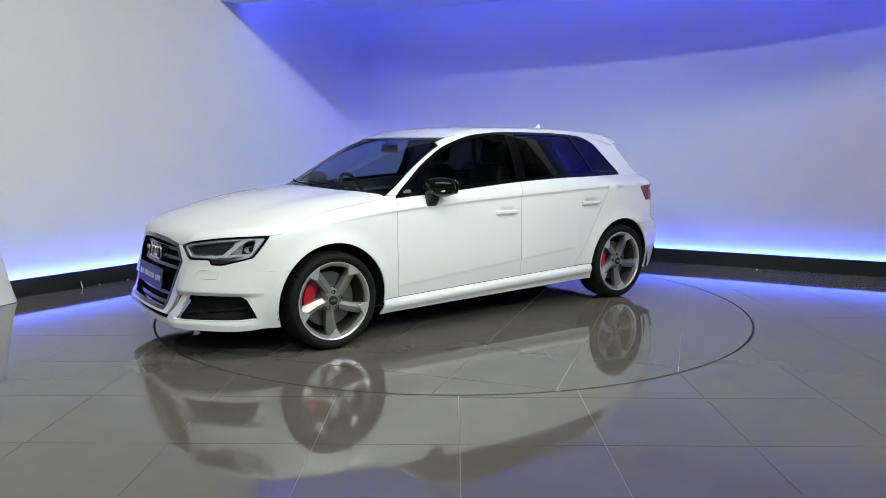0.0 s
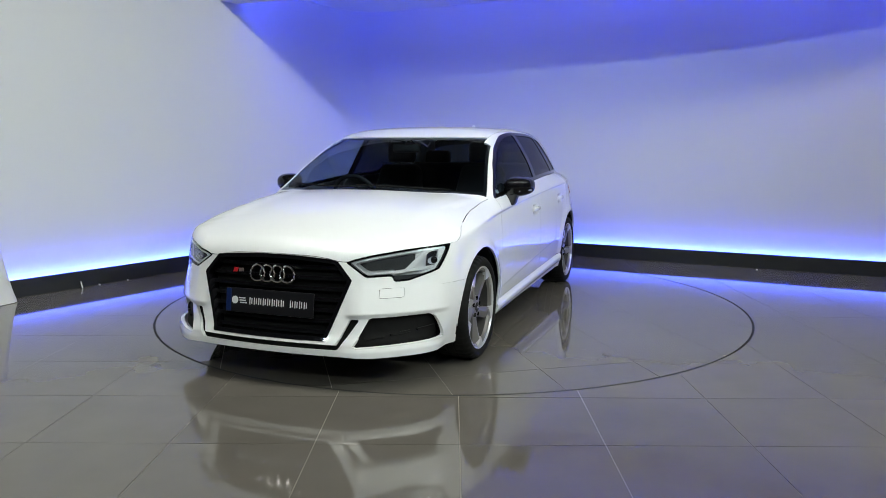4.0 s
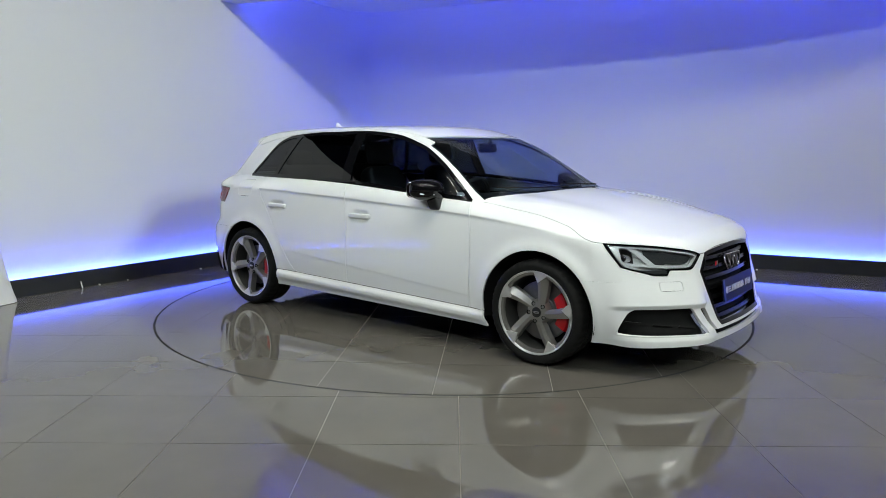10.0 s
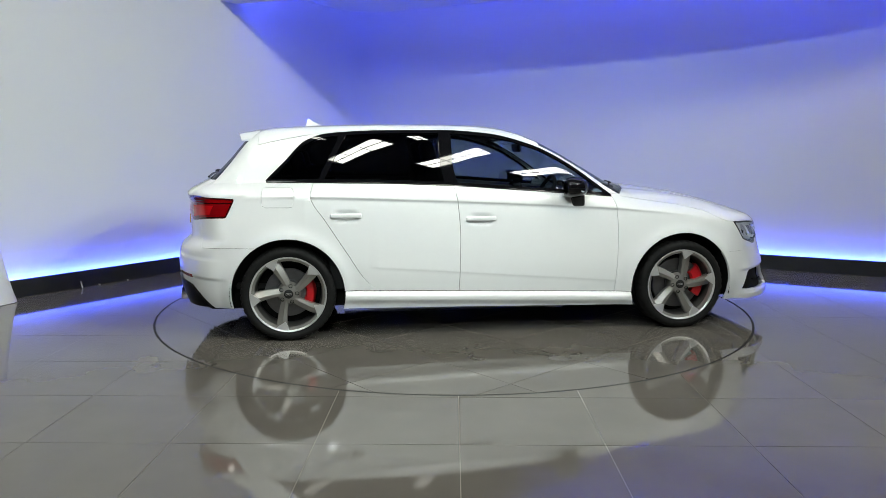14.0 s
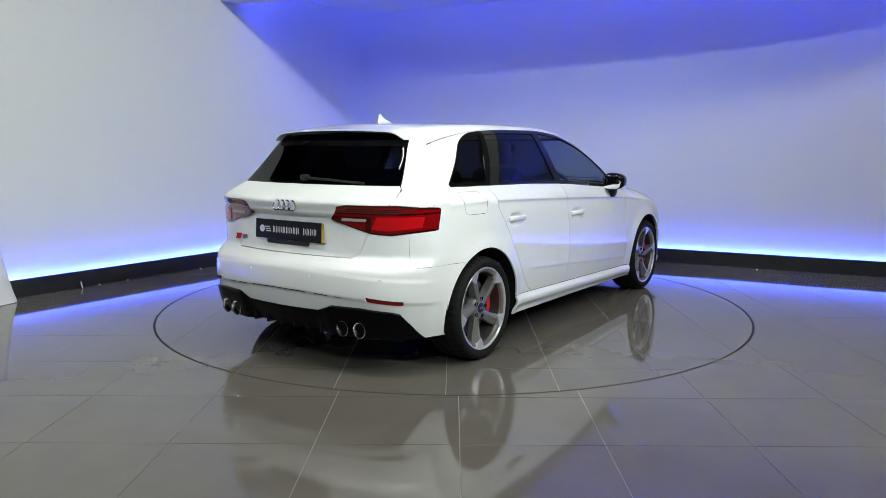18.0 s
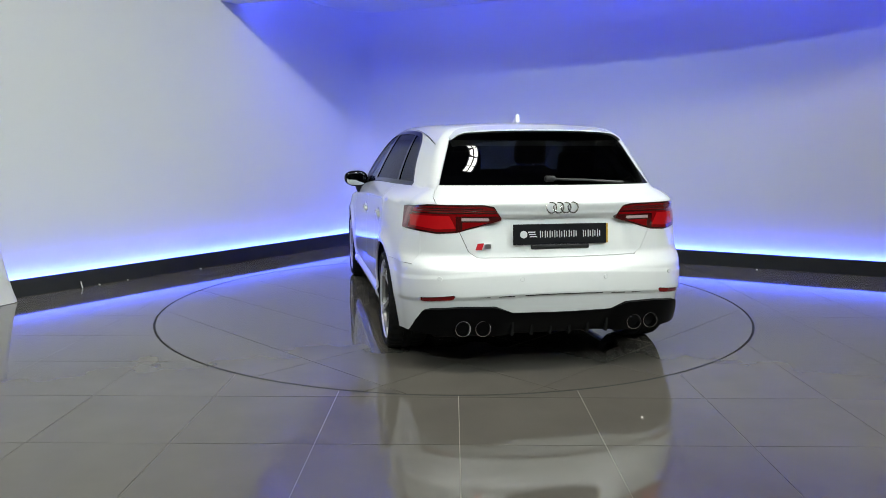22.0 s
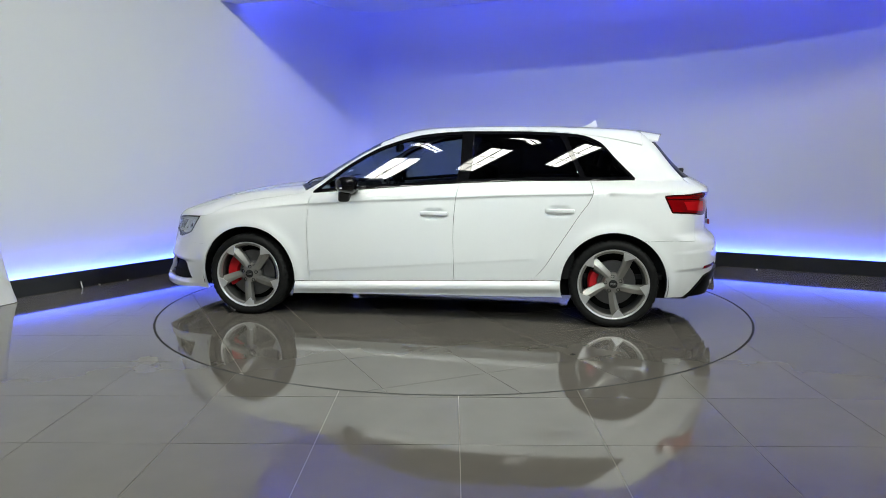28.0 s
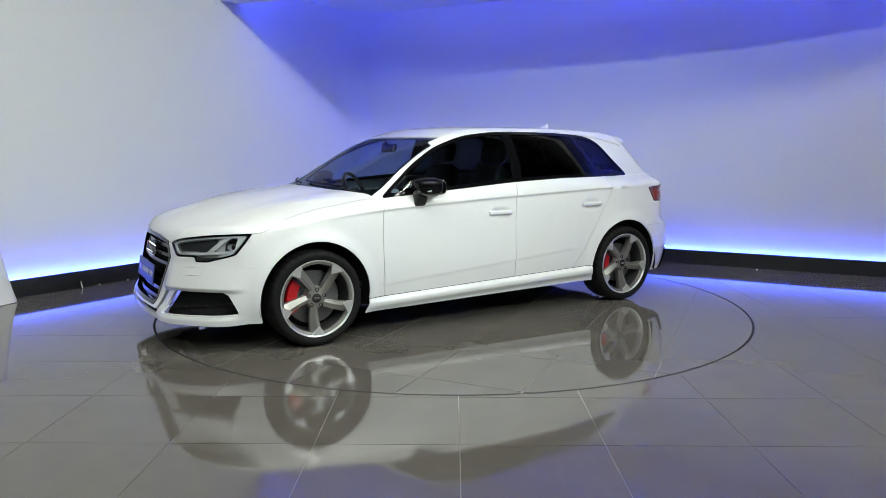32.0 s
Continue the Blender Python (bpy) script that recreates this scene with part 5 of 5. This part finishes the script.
# ---------------------------------------------------------------- small things along the walls
CLOTH = material("white_cloth", (0.72, 0.72, 0.70), 0.8, vary=0.05, scale=5, bump=0.3, bump_scale=14)
SCRAP = material("white_scrap", (0.75, 0.74, 0.70), 0.6, vary=0.1, scale=60)
bm = bmesh.new()
rows = []
for k in range(13):
    h = k / 12
    row = []
    for i in range(40):
        w = 2 * math.pi * i / 40
        r = (0.30 - 0.17 * h ** 0.8) * (1 + (0.05 - 0.03 * h) * math.sin(7 * w + 2 * h) + 0.03 * math.sin(3 * w))
        row.append(bm.verts.new((r * math.cos(w), r * math.sin(w), 0.004 + 1.1 * h)))
    rows.append(row)
for k in range(12):
    for i in range(40):
        bm.faces.new((rows[k][i], rows[k][(i + 1) % 40], rows[k + 1][(i + 1) % 40], rows[k + 1][i]))
bm.faces.new(rows[-1])
bm.faces.new(rows[0][::-1])
drape = tagged(smooth(part("draped_stand", bm, CLOTH, None), 60), "white cloth draped over a low stand by the wall", "cloth")
drape.location = (-3.80, -0.16, 0)


def lying_stick(x, y):
    bm = bmesh.new()
    tube(bm, [(0, 0, 0.004), (-0.012, 0.012, 0.022), (-0.026, 0.026, 0.055)], 0.0045, 8)
    ob = tagged(smooth(part("white_stick", bm, SCRAP, None)), "short white stick leaning against the dark skirting", "stick")
    ob.location = (x, y, 0)


lying_stick(-3.255, 0.50)
for k, (x, y) in enumerate(((-3.195, 0.675), (-3.045, 0.905), (-2.575, 1.55), (3.09, 1.56))):
    bm = bmesh.new()
    bmesh.ops.create_icosphere(bm, subdivisions=1, radius=0.009)
    for v in bm.verts:
        v.co = Vector((v.co.x * 1.4, v.co.y, max(v.co.z, -0.004) * 0.7)) * random.uniform(0.8, 1.2)
    ob = tagged(part("paper_scrap", bm, SCRAP, None), "tiny crumpled pale paper scrap on the floor", "scrap", group="paper scraps")
    ob.location = (x, y, 0.004)

# small fitting under the bay ceiling
bm = bmesh.new()
lathe(bm, [(0.0001, -0.05), (0.03, -0.05), (0.05, -0.02), (0.075, 0.0), (0.0001, 0.0)], 24, "z")
bmesh.ops.recalc_face_normals(bm, faces=bm.faces)
fit_ob = tagged(smooth(part("ceiling_fitting", bm, SATIN_METAL, None), 40), "small round metal fitting under the ceiling", "fitting")
fit_ob.location = (0.05, 3.33, CEIL)


# ---------------------------------------------------------------- floor and turntable tiles
def flat_tile(name, x0, x1, y0, y1, clips, parent, z=0.0, n=6):
    gx, gy = np.linspace(x0, x1, n + 1), np.linspace(y0, y1, n + 1)
    P = [(x, y, z) for x in gx for y in gy]
    pts, polys = clipped(P, net(n, n), clips)
    if not polys:
        return None
    return skin_mesh(name, pts, polys, np.tile((0, 0, 1.0), (len(pts), 1)), 0.005, TILE, parent)


GAPW = 0.0017
ground = tagged(sheet("floor", [(-9, -13.5), (10, -13.5), (10, 6), (-9, 6)], -0.1, 0.1 - 0.0025, GROUT), "polished grey porcelain tile floor with thin joints", "floor", kind="structure")
ref = None
for i in range(-8, 9):
    for k in range(-3, 13):
        x0, y0 = JX + i * TILE_X, JY + k * TILE_Y
        x1, y1 = x0 + TILE_X, y0 + TILE_Y
        far = max(math.hypot(a, b) for a in (x0, x1) for b in (y0, y1))
        near = math.hypot(min(max(0, x0), x1), min(max(0, y0), y1))
        c = Vector(((x0 + x1) / 2, (y0 + y1) / 2, 0)) - CORNER
        if c.dot(NA) < -0.5 or c.dot(NB) < -0.5 or far < DISC_R:
            continue
        if near > DISC_R + 0.02:
            if ref is None:
                ref = flat_tile("floor_tile", -TILE_X / 2 + GAPW, TILE_X / 2 - GAPW, -TILE_Y / 2 + GAPW, TILE_Y / 2 - GAPW, [], ground, n=1)
                ob = ref
            else:
                ob = new("floor_tile", ref.data)
                ob.parent = ground
            ob.location = ((x0 + x1) / 2, (y0 + y1) / 2, 0)
        else:
            flat_tile("floor_tile", x0 + GAPW, x1 - GAPW, y0 + GAPW, y1 - GAPW, [lambda q: np.hypot(q[:, 0], q[:, 1]) - DISC_R - 0.007], ground, n=8)

turntable = tagged(new("turntable"), "round turntable flush with the floor, covered with grey tiles", "turntable")
bm = bmesh.new()
rings = lathe(bm, [(DISC_R - 0.010, -0.06), (DISC_R - 0.010, -0.003), (0.001, -0.003)], 96, "z")
bmesh.ops.recalc_face_normals(bm, faces=bm.faces)
part("base_plate", bm, GROUT, turntable)
bm = bmesh.new()
rings = lathe(bm, [(DISC_R - 0.0085, -0.0012), (DISC_R + 0.0075, -0.0012)], 128, "z")
bmesh.ops.recalc_face_normals(bm, faces=bm.faces)
tagged(part("turntable_gap", bm, DARK_GAP, None), "thin dark gap round the turntable", "gap", kind="structure")
spin = Matrix.Rotation(radians(DISC_SPIN), 2)
for i in range(-5, 5):
    for k in range(-5, 5):
        x0, y0 = DISC_OX + i * TILE_X, DISC_OY + k * TILE_Y
        x1, y1 = x0 + TILE_X, y0 + TILE_Y
        if math.hypot(min(max(0, x0), x1), min(max(0, y0), y1)) > DISC_R - 0.03:
            continue
        ob = flat_tile("turntable_tile", x0 + GAPW, x1 - GAPW, y0 + GAPW, y1 - GAPW, [lambda q: DISC_R - 0.008 - np.hypot(q[:, 0], q[:, 1])], turntable, n=8)
        if ob:
            ob.matrix_basis = pose(0, 0, 0, 0, 0, DISC_SPIN)


# ---------------------------------------------------------------- the moving things
def motions():
    turn = line_of(TURN_T, TURN_A)
    rows = [0, 0.5, 1, 1.5, 2, 2.5, 3] + [3.5 + k for k in range(27)] + [30.5, 31, 31.5, 32]
    car_rows, disc_rows = [], []
    for t in sorted(set(rows)):
        m = pose(0, 0, 0, 0, 0, float(turn(t)))
        disc_rows.append((t, m))
        car_rows.append((t, m @ Matrix.Translation(CAR_AT)))
    walk(car, car_rows)
    walk(turntable, disc_rows)


motions()
